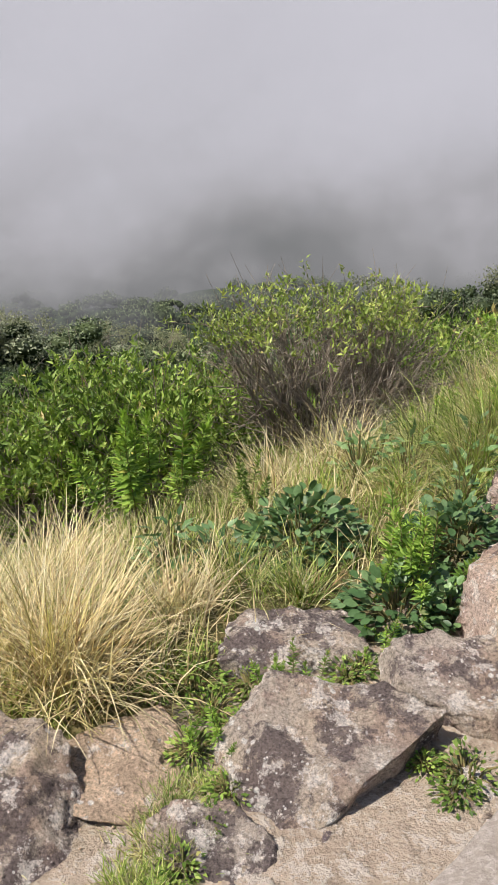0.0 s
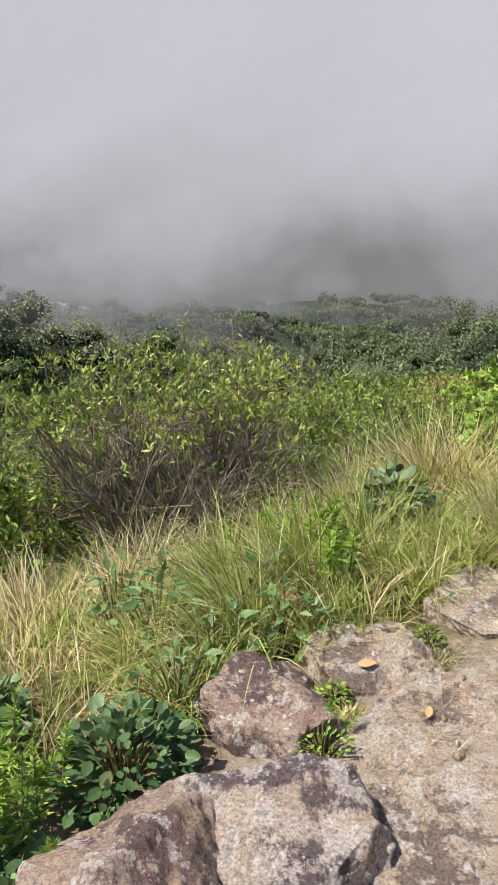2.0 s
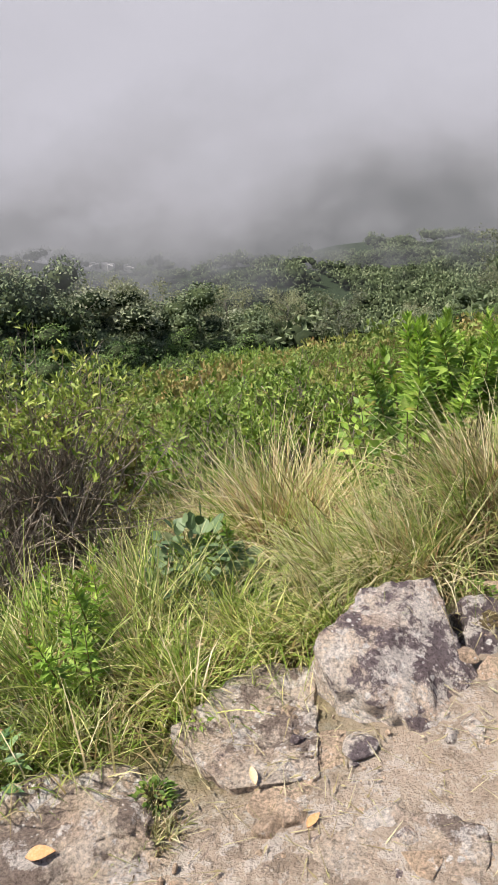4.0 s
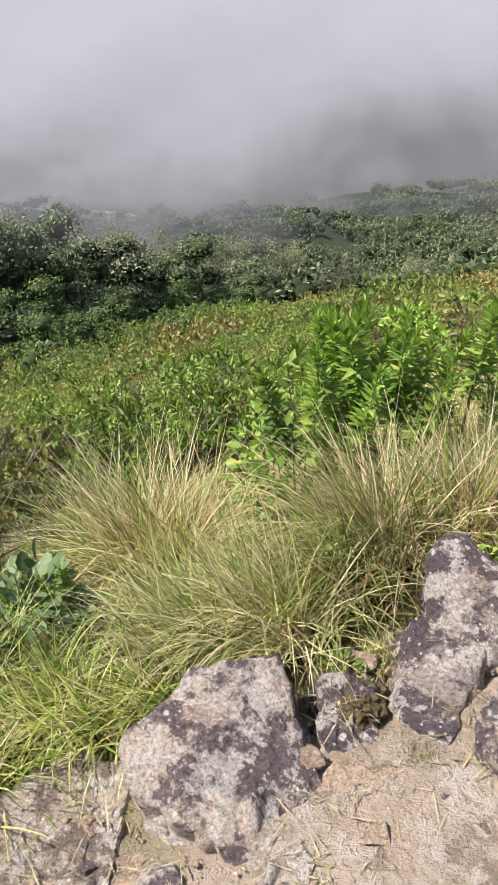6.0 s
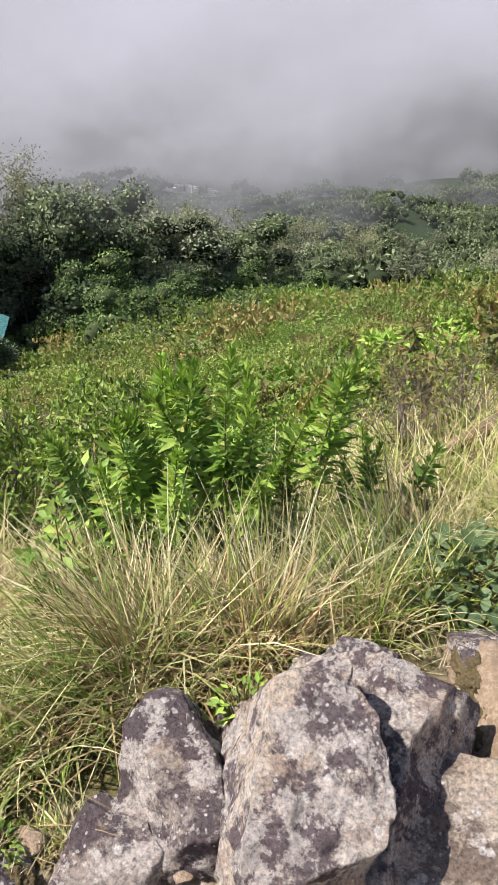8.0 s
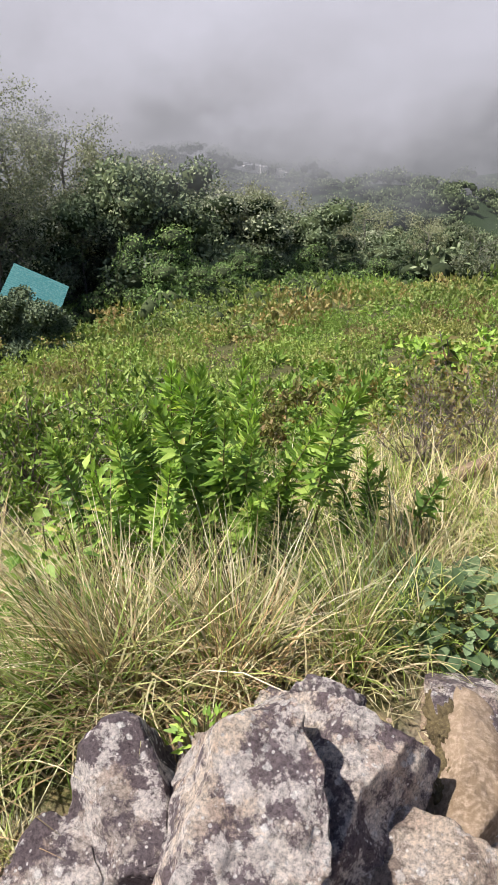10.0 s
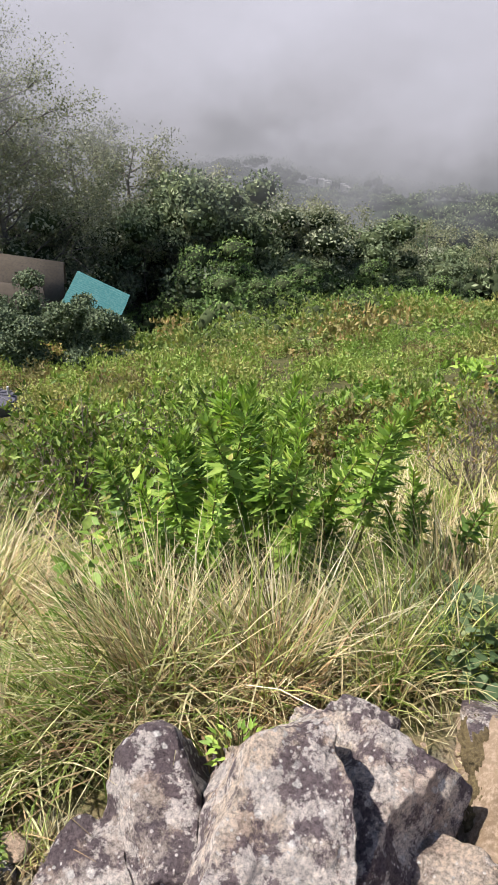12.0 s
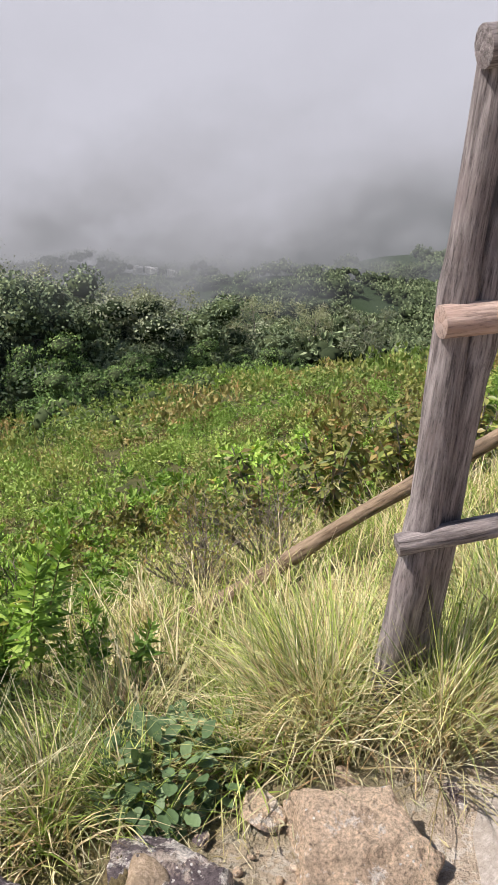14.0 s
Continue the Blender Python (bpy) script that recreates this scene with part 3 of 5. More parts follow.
boulder("flat tan sandy stone below dry grass", (-0.34, 1.54, -0.04), (-0.30, 1.88, 0.015), 0.48, 0.14, ROCK_TAN, 31, 3.2, 4, sides=((40, 0.17), (140, 0.19)))
boulder("small gravelly rock in the turf", (-0.06, 1.24, -0.05), (-0.08, 1.51, 0.0), 0.32, 0.14, ROCK_GREY, 32, 2.4, 5)
boulder("bare bedrock patch worn flat in the path edge", (1.68, 2.72, 0.07), (1.62, 3.22, 0.10), 0.80, 0.14, ROCK_BED, 33, 3.0, 5, cracks=2)
boulder("worn bedrock hump showing through sandy soil", (2.0, 3.3, 0.12), (2.04, 3.6, 0.14), 0.3, 0.1, ROCK_TAN, 34, 2.6, 5)
boulder("worn stone bedded between the large boulders", (2.48, 3.62, 0.17), (2.46, 3.90, 0.22), 0.26, 0.14, ROCK_TAN, 35, 2.6, 6)
boulder("worn bedrock shelf at the path edge", (1.78, 2.86, 0.085), (1.84, 3.24, 0.115), 0.46, 0.14, ROCK_BED, 36, 3.0, 5)
boulder("worn bedrock shelf at the path edge", (1.50, 2.40, 0.05), (1.50, 2.84, 0.09), 0.60, 0.14, ROCK_BED, 37, 3.0, 5, cracks=2)
boulder("worn bedrock shelf at the path edge", (0.70, 1.38, -0.01), (0.76, 1.68, 0.03), 0.46, 0.12, ROCK_BED, 38, 3.0, 5)
boulder("pale worn rock underfoot by the large boulders", (3.54, 4.08, 0.205), (3.50, 4.40, 0.25), 0.40, 0.14, ROCK_BED, 39, 3.0, 5)
boulder("cracked bedrock slab with pale lichen at the path edge", (2.58, 3.30, 0.14), (2.62, 3.72, 0.20), 0.48, 0.16, ROCK_BED, 40, 3.0, 6, cracks=2)
boulder("cracked bedrock slab with pale lichen at the path edge", (2.16, 3.02, 0.115), (2.20, 3.36, 0.145), 0.40, 0.14, ROCK_BED, 41, 3.0, 6)
boulder("small tan rock sunk in sandy soil", (1.98, 3.52, 0.12), (2.0, 3.72, 0.15), 0.2, 0.14, ROCK_TAN, 42, 2.6, 6)
boulder("dark purple-grey rock wedged behind the large boulders", (3.06, 4.40, 0.22), (2.99, 4.64, 0.42), 0.22, 0.26, ROCK_DARK, 43, 2.6, 8)


MOSS = surface("moss", (0.07, 0.052, 0.026), (0.12, 0.092, 0.042), (0.18, 0.145, 0.07), 14, 160, 0.95, 0.9, 0.012)


def moss(label, x, y, z, rx, ry, turn, seed):
    """A low cushion of moss filling a crack."""
    rng = np.random.default_rng(seed)
    v, t = BALL[5]
    d = np.array([noise.fractal(Vector(p), 0.8, 2.1, 5) for p in v * 3.0 + rng.uniform(0, 40, 3)])
    e = np.array([noise.fractal(Vector(p), 0.6, 2.1, 4) for p in v * 14.0 + rng.uniform(0, 40, 3)])
    v = v * (1 + 0.3 * d + 0.12 * e)[:, None] * np.array([rx, ry, 0.03])
    acc = Acc()
    acc.add(v, t=t)
    thing("moss_cushion", label, "moss", pose(x, y, z, 0, 0, turn), data=acc.mesh("moss", MOSS))


boulder("soil-covered stone filling the gap between two boulders", (3.38, 4.38, 0.225), (3.27, 4.82, 0.285), 0.25, 0.24, SOIL, 44, 2.4, -3, cracks=0)
moss("golden-green moss cushion in a soil pocket between rocks", 2.46, 4.02, 0.235, 0.06, 0.07, 10, 1)
moss("dark brown moss strip in the crack between two boulders", 3.275, 4.77, 0.285, 0.045, 0.10, 18, 2)
moss("dark brown moss strip in the crack between two boulders", 3.31, 4.62, 0.27, 0.045, 0.08, 14, 3)
moss("dry moss in the crack beside a granite boulder", 1.33, 3.16, 0.075, 0.025, 0.12, 15, 4)


def top_of(x, y):
    """Height of the rock or soil under a small thing."""
    z = land1(x, y)
    for v in ROCK_POINTS:
        near = v[np.hypot(v[:, 0] - x, v[:, 1] - y) < 0.022]
        if len(near):
            z = max(z, float(near[:, 2].max()))
    return z

# ---- grasses ----
MIXES = {GRASS_DRY: (GRASS_DRY, GRASS_DRY, GRASS_GOLD, GRASS_DRY, GRASS_BROWN), GRASS_GOLD: (GRASS_GOLD, GRASS_DRY, GRASS_GREEN, GRASS_BROWN, GRASS_BROWN), GRASS_GREEN: (GRASS_GREEN, GRASS_GREEN, GRASS_GOLD, GRASS_GREEN, GRASS_BROWN),
         GRASS_PALE: (GRASS_PALE, GRASS_GREEN, GRASS_PALE, GRASS_DRY, GRASS_BROWN)}


def tussock(label, x, y, height, spread, count, material, seed, lean_x=0.0, lean_y=0.0, width=0.0056, sink=0.0, stiff=0.7):
    """One grass tussock: tufts of arching blades from a dense foot."""
    rng = np.random.default_rng(seed)
    top = thing("grass_tussock", label, "grass", Matrix.Translation((x, y, land1(x, y) - sink)))
    for k, mat in enumerate(MIXES[material]):
        old = mat is GRASS_BROWN
        n = int(count * (0.34 if old else 0.33))
        ca, cr = k * 1.57 + rng.uniform(0, 1), spread * (0.05 if old else 0.17)
        bx = cr * math.cos(ca) + rng.normal(0, spread * (0.16 if old else 0.12), n)
        by = cr * math.sin(ca) + rng.normal(0, spread * (0.16 if old else 0.12), n)
        base = np.stack([bx, by, land(x + bx, y + by) - land1(x, y) - 0.02], -1)
        vx = bx / spread * 1.3 + lean_x * 1.5 - 0.1 + rng.normal(0, 0.85, n)
        vy = by / spread * 1.4 + lean_y * 1.3 + 0.15 + rng.normal(0, 0.85, n)
        length = height * (rng.uniform(0.25, 0.85, n) if old else rng.uniform(0.4, 1.0, n) ** 0.8 * 1.2)
        lean = np.abs(rng.normal(0.08, 0.26, n)) + 0.35 * np.hypot(bx, by) / (spread * 0.3)
        curl = rng.gamma(1.6, 0.7, n) * (1.35 - stiff * 0.75)
        acc = Acc()
        blades(acc, base, np.arctan2(vy, vx), length, lean, np.minimum(curl, 2.1), rng.uniform(0.5, 1.25, n) * width, rng, 5)
        part("tuft", acc.mesh("tuft", mat), top)
    return top


DRY = "dry straw-coloured grass tussock on the slope"
GOLD = "golden-green arching grass tussock behind the boulders"
GREEN = "long fresh green arching grass tussock"
tussock(DRY, -0.58, 2.08, 0.50, 0.5, 620, GRASS_DRY, 101, 0.25, -0.1)
tussock(DRY, -0.90, 2.30, 0.52, 0.6, 480, GRASS_DRY, 102, 0.3, 0)
tussock(DRY, -0.24, 2.42, 0.30, 0.36, 200, GRASS_DRY, 103, 0.1, -0.2)
tussock(DRY, -0.80, 2.95, 0.42, 0.5, 300, GRASS_DRY, 104, 0.2, 0)
tussock(DRY, 0.10, 3.75, 0.36, 0.5, 260, GRASS_DRY, 105, -0.1, -0.1)
tussock(DRY, 0.45, 4.05, 0.36, 0.5, 240, GRASS_DRY, 106, 0, 0)
tussock(GREEN, 0.18, 2.48, 0.20, 0.25, 170, GRASS_GREEN, 107)
tussock(GREEN, -0.05, 2.62, 0.24, 0.3, 170, GRASS_GREEN, 108)
tussock(GREEN, 1.02, 3.46, 0.46, 0.45, 300, GRASS_GREEN, 109, -0.5, -0.3, stiff=0.2)
tussock(GREEN, 1.20, 3.74, 0.50, 0.42, 300, GRASS_GREEN, 110, -0.4, -0.2, stiff=0.3)
tussock(GREEN, 0.88, 3.85, 0.44, 0.45, 240, GRASS_GREEN, 111, -0.3, -0.3, stiff=0.3)
tussock(GREEN, 1.42, 4.08, 0.42, 0.34, 300, GRASS_GREEN, 112, 0.0, 0.1)
tussock(GOLD, 1.78, 4.72, 0.55, 0.45, 560, GRASS_GOLD, 113, -0.15, 0)
tussock(GOLD, 1.70, 4.10, 0.32, 0.4, 300, GRASS_GREEN, 114, 0.05, -0.3, stiff=0.2)
tussock(GOLD, 1.98, 4.26, 0.36, 0.4, 360, GRASS_PALE, 115, -0.4, -0.2, stiff=0.2)
tussock(GOLD, 2.22, 4.30, 0.38, 0.42, 520, GRASS_PALE, 116, -0.45, -0.3, stiff=0.2)
tussock("large golden grass tussock arching over dark lichened rock", 2.50, 4.62, 0.50, 0.52, 820, GRASS_GOLD, 117, -0.4, -0.2, stiff=0.35)
tussock("large golden grass tussock arching over dark lichened rock", 2.74, 4.78, 0.43, 0.4, 460, GRASS_GOLD, 118, -0.1, 0.05, stiff=0.7)
tussock(GOLD, 1.45, 5.0, 0.42, 0.5, 320, GRASS_GOLD, 119, -0.2, 0)
tussock(GOLD, 2.95, 5.02, 0.34, 0.4, 340, GRASS_PALE, 120, -0.3, -0.1, stiff=0.3)
tussock(GOLD, 3.05, 5.28, 0.36, 0.42, 360, GRASS_GOLD, 121, -0.25, -0.1, stiff=0.3)
tussock("dense pale-green grass tussock at the foot of the fence post", 3.62, 5.42, 0.42, 0.46, 800, GRASS_PALE, 122, -0.2, 0.15, 0.0050, stiff=0.75)
tussock("dense pale-green grass tussock at the foot of the fence post", 3.95, 5.42, 0.44, 0.42, 640, GRASS_PALE, 123, 0.25, 0.1, 0.0045, stiff=0.7)
tussock(GOLD, 3.40, 5.60, 0.17, 0.42, 300, GRASS_DRY, 124, -0.3, 0)
tussock(GOLD, 3.62, 5.90, 0.22, 0.42, 240, GRASS_DRY, 125, -0.2, 0)
tussock(GREEN, 4.15, 5.85, 0.5, 0.5, 420, GRASS_PALE, 126, 0.1, 0)
tussock(GOLD, 3.95, 6.15, 0.26, 0.5, 240, GRASS_GOLD, 127, -0.1, 0)
tussock(GOLD, 2.98, 5.75, 0.14, 0.35, 160, GRASS_DRY, 128, -0.3, -0.1)
tussock(GOLD, 4.5, 6.2, 0.5, 0.5, 320, GRASS_PALE, 129, -0.1, 0)
tussock(GREEN, 3.02, 4.92, 0.26, 0.16, 90, GRASS_GREEN, 130, 0, 0, stiff=0.9)


TURF = "small patch of short turf between stones"
for k, (tx, ty, th, tr, tn, tm) in enumerate(((1.62, 3.30, 0.05, 0.24, 300, GRASS_GOLD), (1.98, 3.12, 0.03, 0.16, 340, GRASS_GREEN), (1.36, 3.02, 0.05, 0.14, 220, GRASS_GOLD), (-0.17, 1.44, 0.07, 0.26, 700, GRASS_GREEN), (-0.20, 1.56, 0.06, 0.2, 420, GRASS_GREEN), (-0.10, 1.62, 0.05, 0.2, 360, GRASS_GREEN),
                                               (-0.24, 1.30, 0.07, 0.22, 600, GRASS_GREEN), (3.42, 4.62, 0.06, 0.20, 260, GRASS_GOLD), (3.36, 4.86, 0.05, 0.12, 160, GRASS_GOLD), (2.60, 3.86, 0.04, 0.14, 160, GRASS_GOLD), (2.50, 4.16, 0.05, 0.14, 180, GRASS_GOLD))):
    tussock(TURF, tx, ty, th, tr, int(tn * 1.8), tm, 140 + k, width=0.0048, stiff=0.3)
for k, (tx, ty) in enumerate(((3.62, 4.62), (3.70, 4.45), (2.42, 4.02), (3.05, 3.98), (2.76, 3.92), (1.16, 2.66), (0.82, 2.12))):
    tussock("wisps of dry grass in a crack between rocks", tx, ty, 0.09, 0.16, 70, GRASS_DRY, 160 + k, width=0.003, stiff=0.2)


for k, (tx, ty, th) in enumerate(((1.36, 3.56, 0.24), (1.60, 3.74, 0.26), (1.24, 3.44, 0.22), (1.98, 4.02, 0.24), (0.84, 3.02, 0.22), (0.92, 3.24, 0.26), (2.12, 4.18, 0.28), (0.66, 3.3, 0.26), (1.80, 3.96, 0.24), (2.36, 4.42, 0.30), (1.48, 3.86, 0.3), (3.14, 5.06, 0.24), (3.42, 5.22, 0.26))):
    tussock("short dense green grass tussock behind the edge stones", tx, ty, th, 0.28, 210, GRASS_GREEN, 180 + k, -0.25, -0.25, 0.0056, stiff=0.35)


def small_grass():
    """Short mixed grass that fills the bank between the larger plants."""
    rng = np.random.default_rng(5)
    for label, mat, count, lo, hi in (("short mixed dry grass stalks on the bank", GRASS_DRY, 2600, 0.10, 0.3), ("short green grass and sprouts on the bank", GRASS_GREEN, 4200, 0.08, 0.26)):
        s = rng.uniform(-1.6, 9.5, count)
        e = rng.gamma(1.6, 1.1, count) + 0.12
        X, Y = xy(s, 1.5 + e)
        per = 7
        x = np.repeat(X, per) + rng.normal(0, 0.035, count * per)
        y = np.repeat(Y, per) + rng.normal(0, 0.035, count * per)
        n = len(x)
        base = np.stack([x, y, land(x, y) - 0.015], -1)
        acc = Acc()
        size = np.repeat(rng.uniform(lo, hi, count), per) * rng.uniform(0.6, 1.2, n)
        blades(acc, base, rng.uniform(0, 2 * np.pi, n), size, np.abs(rng.normal(0.2, 0.3, n)), rng.uniform(0.2, 1.4, n), rng.uniform(0.003, 0.006, n), rng, 3)
        thing("bank_grass", label, "grass", kind="stuff", data=acc.mesh("grass", mat))


small_grass()

# ---- herbs and shrubs ----
def leafy_stem(rng, height, bare=0.35, leaf=0.06, count=80, droop=0.5):
    """An upright herb stem with narrow leaves set round it."""
    k = 6
    f = np.linspace(0, 1, k)
    bend = rng.normal(0, 0.10, 2)
    pts = np.stack([bend[0] * f ** 2 * height, bend[1] * f ** 2 * height, f * height], -1)
    st, lf = Acc(), Acc()
    tube(st, pts, np.linspace(0.0045, 0.0018, k), 5)
    g = bare + (1 - bare) * np.sort(rng.random(count) ** 0.8)
    base = np.stack([np.interp(g, f, pts[:, i]) for i in range(3)], -1)
    a = np.arange(count) * 2.4 + rng.normal(0, 0.25, count)
    rise = np.interp(g, [bare, 0.85, 1.0], [0.25 - droop * 0.4, 0.65, 2.2]) + rng.normal(0, 0.12, count)
    way = np.stack([np.cos(a), np.sin(a), rise], -1)
    ln = leaf * np.interp(g, [bare, 0.6, 1.0], [0.9, 1.1, 0.55]) * rng.uniform(0.8, 1.15, count)
    leaves(lf, LANCE, base, way, ln, ln * 0.30, rng, 0.9)
    return st, lf


def stem_set(seed, height, bare, leaf, count, material, variants=4):
    rng = np.random.default_rng(seed)
    out = []
    for _ in range(variants):
        st, lf = leafy_stem(rng, height, bare, leaf, count)
        out.append((st.mesh("stem", STEM), lf.mesh("foliage", material)))
    return out


def herb(name, label, x, y, radius, stems, kinds, seed, tall=(0.7, 1.1), splay=14):
    rng = np.random.default_rng(seed)
    z = land1(x, y)
    top = thing(name, label, "plant", Matrix.Translation((x, y, z)))
    for i in range(stems):
        r, a = radius * math.sqrt(rng.random()), rng.uniform(0, 2 * math.pi)
        px, py = r * math.cos(a), r * math.sin(a)
        h = rng.uniform(*tall)
        st, lf = kinds[i % len(kinds)]
        tip = splay * r / max(radius, 0.01)
        m = pose(px, py, land1(x + px, y + py) - z - 0.02, -tip * math.sin(a) + rng.normal(0, 6), tip * math.cos(a) + rng.normal(0, 6), rng.uniform(0, 360)) @ Matrix.Scale(h, 4)
        s = part("stem", st, top, m=m)
        part("foliage", lf, s)
    return top


TALL = stem_set(1, 0.62, 0.40, 0.074, 110, LEAF_BRIGHT)
MID = stem_set(2, 0.34, 0.18, 0.055, 60, LEAF_BRIGHT)
BROWN = stem_set(3, 0.52, 0.55, 0.055, 70, LEAF_SHRUB)
herb("leafy_herb", "bright green bushy herb with upright spires of narrow leaves", 2.36, 5.34, 0.19, 26, TALL, 21, (0.75, 1.12), 20)
herb("leafy_herb", "single upright spire of narrow green leaves", 2.73, 5.39, 0.02, 2, TALL, 22, (1.05, 1.15), 4)
herb("leafy_herb", "low clump of narrow-leaved green herb", 2.90, 5.52, 0.10, 6, MID, 23, (0.85, 1.2))
herb("leafy_herb", "low clump of narrow-leaved green herb", 2.62, 5.30, 0.10, 4, MID, 24, (0.8, 1.1))
herb("leafy_herb", "bright green lance-leaved herb between boulders", 0.56, 2.52, 0.17, 16, MID, 25, (0.7, 1.05), 25)
herb("leafy_herb", "bright green lance-leaved herb in long grass", 1.30, 3.80, 0.13, 9, MID, 26, (0.8, 1.1), 20)
herb("leafy_herb", "fern-like green plant on thin brown stems", -0.42, 3.50, 0.16, 9, TALL, 27, (0.9, 1.15), 24)
herb("leafy_herb", "fern-like green plant on thin brown stems", -0.10, 3.30, 0.16, 8, BROWN, 28, (0.5, 0.7), 16)
herb("leafy_herb", "low green sprouts beside the stones", 0.12, 1.98, 0.10, 6, MID, 29, (0.3, 0.5), 30)
herb("leafy_herb", "low green sprouts beside the stones", -0.10, 1.72, 0.08, 6, MID, 30, (0.3, 0.5), 30)
herb("leafy_herb", "low green sprouts beside the stones", 0.42, 2.12, 0.10, 6, MID, 31, (0.25, 0.4), 30)
herb("leafy_herb", "low green sprouts beside the stones", 1.32, 2.98, 0.06, 4, MID, 32, (0.25, 0.4), 30)
herb("leafy_herb", "bright green lance-leaved herb in long grass", 1.62, 4.42, 0.12, 7, MID, 33, (0.7, 0.9), 20)
herb("leafy_herb", "bright green lance-leaved herb in long grass", 1.0, 4.2, 0.12, 7, MID, 34, (0.7, 0.9), 20)


def broad_plant(label, x, y, radius, height, count, leaf, material, seed, shape=ROUND, ratio=0.66, lift=0.0):
    """A mound of broad leaves on short stalks."""
    rng = np.random.default_rng(seed)
    z = land1(x, y)
    if shape is ROUND:
        count, leaf = int(count * 2.9), leaf * 0.68
    u = unit(rng.normal(0, 1, (count, 3)) * np.array([1, 1, 0.8]))
    u[:, 2] = np.abs(u[:, 2])
    rr = rng.uniform(0.55, 1.0, count)[:, None]
    tip = u * rr * np.array([radius, radius, height])
    tip[:, 2] += land(x + tip[:, 0], y + tip[:, 1]) - z + lift
    st, lf = Acc(), Acc()
    for p in tip[:: max(1, count // 40)]:
        foot = np.array([p[0] * 0.25, p[1] * 0.25, -0.02])
        tube(st, [foot, (foot + p) / 2 + np.array([0, 0, 0.02]), p], [0.004, 0.003, 0.002], 4)
    way = u * np.array([1, 1, 0.35]) + rng.normal(0, 0.25, (count, 3))
    ln = leaf * rng.uniform(0.6, 1.2, count)
    leaves(lf, shape, tip, way, ln, ln * ratio, rng, 1.0)
    top = thing("broadleaf_plant", label, "plant", Matrix.Translation((x, y, z)))
    part("stalk", st.mesh("stalk", STEM), top)
    part("foliage", lf.mesh("foliage", material), top)


BL = "dark green mound of rounded leaves beside boulders"
broad_plant(BL, 0.20, 2.88, 0.25, 0.24, 190, 0.075, LEAF_BROAD, 41)
broad_plant(BL, 0.50, 2.34, 0.20, 0.15, 120, 0.065, LEAF_BROAD, 42)
broad_plant(BL, 0.78, 2.74, 0.20, 0.20, 150, 0.065, LEAF_BROAD, 43)
broad_plant(BL, 0.66, 2.30, 0.10, 0.14, 60, 0.06, LEAF_BROAD, 44)
broad_plant("grey-green rounded leaves in long grass", 1.53, 4.30, 0.19, 0.32, 130, 0.08, LEAF_GREY, 45)
broad_plant("grey-green broad leaves spreading over grass", 3.26, 5.16, 0.20, 0.15, 110, 0.085, LEAF_GREY, 46)
broad_plant("grey-green broad leaves spreading over grass", 3.05, 5.30, 0.10, 0.10, 30, 0.075, LEAF_GREY, 47)
LIGHT = "light green plant with broad pointed leaves"
broad_plant(LIGHT, 2.22, 4.80, 0.14, 0.44, 110, 0.06, LEAF_BRIGHT, 48, LANCE, 0.55)
broad_plant(LIGHT, 2.08, 5.20, 0.22, 0.46, 190, 0.06, LEAF_BRIGHT, 49, LANCE, 0.5)
broad_plant(LIGHT, 2.20, 5.44, 0.22, 0.56, 200, 0.06, LEAF_BRIGHT, 50, LANCE, 0.5)
broad_plant("leafy green weed in tall grass", 0.62, 3.75, 0.12, 0.26, 40, 0.08, LEAF_BROAD, 51, LANCE, 0.4)
broad_plant("leafy green weed in tall grass", 1.05, 3.62, 0.12, 0.22, 40, 0.08, LEAF_BROAD, 52, LANCE, 0.4)
for k, (px, py, ph) in enumerate(((0.72, 3.42, 0.30), (0.94, 3.30, 0.24), (0.52, 3.62, 0.30), (0.86, 3.05, 0.22), (1.16, 3.42, 0.22), (-0.12, 2.78, 0.22), (-0.30, 2.92, 0.26))):
    broad_plant("leafy green weed with pointed leaves in tall grass", px, py, 0.14, ph, 52, 0.07, LEAF_BROAD, 640 + k, LANCE, 0.42)
broad_plant("small green weed in a crack of the rocks", 0.80, 2.10, 0.06, 0.06, 60, 0.02, LEAF_BRIGHT, 53, LANCE, 0.5, 0.03)
broad_plant("small leafy weed in the stone gap by the path", 0.56, 1.62, 0.09, 0.09, 150, 0.022, LEAF_SHRUB, 54, LANCE, 0.5)
broad_plant("small green weed in a crack of the rocks", 1.30, 2.86, 0.08, 0.05, 130, 0.018, LEAF_BRIGHT, 55, LANCE, 0.5, 0.03)
broad_plant("small green weed in a crack of the rocks", 2.87, 4.20, 0.02, 0.06, 14, 0.024, LEAF_BRIGHT, 56, LANCE, 0.6, 0.03)
broad_plant("small weed growing between two boulders", 2.82, 4.44, 0.07, 0.10, 60, 0.026, LEAF_BRIGHT, 57, LANCE, 0.4, 0.1)
broad_plant("creeping green weed over dry litter", -0.15, 2.02, 0.10, 0.06, 110, 0.024, LEAF_BRIGHT, 58, LANCE, 0.5)

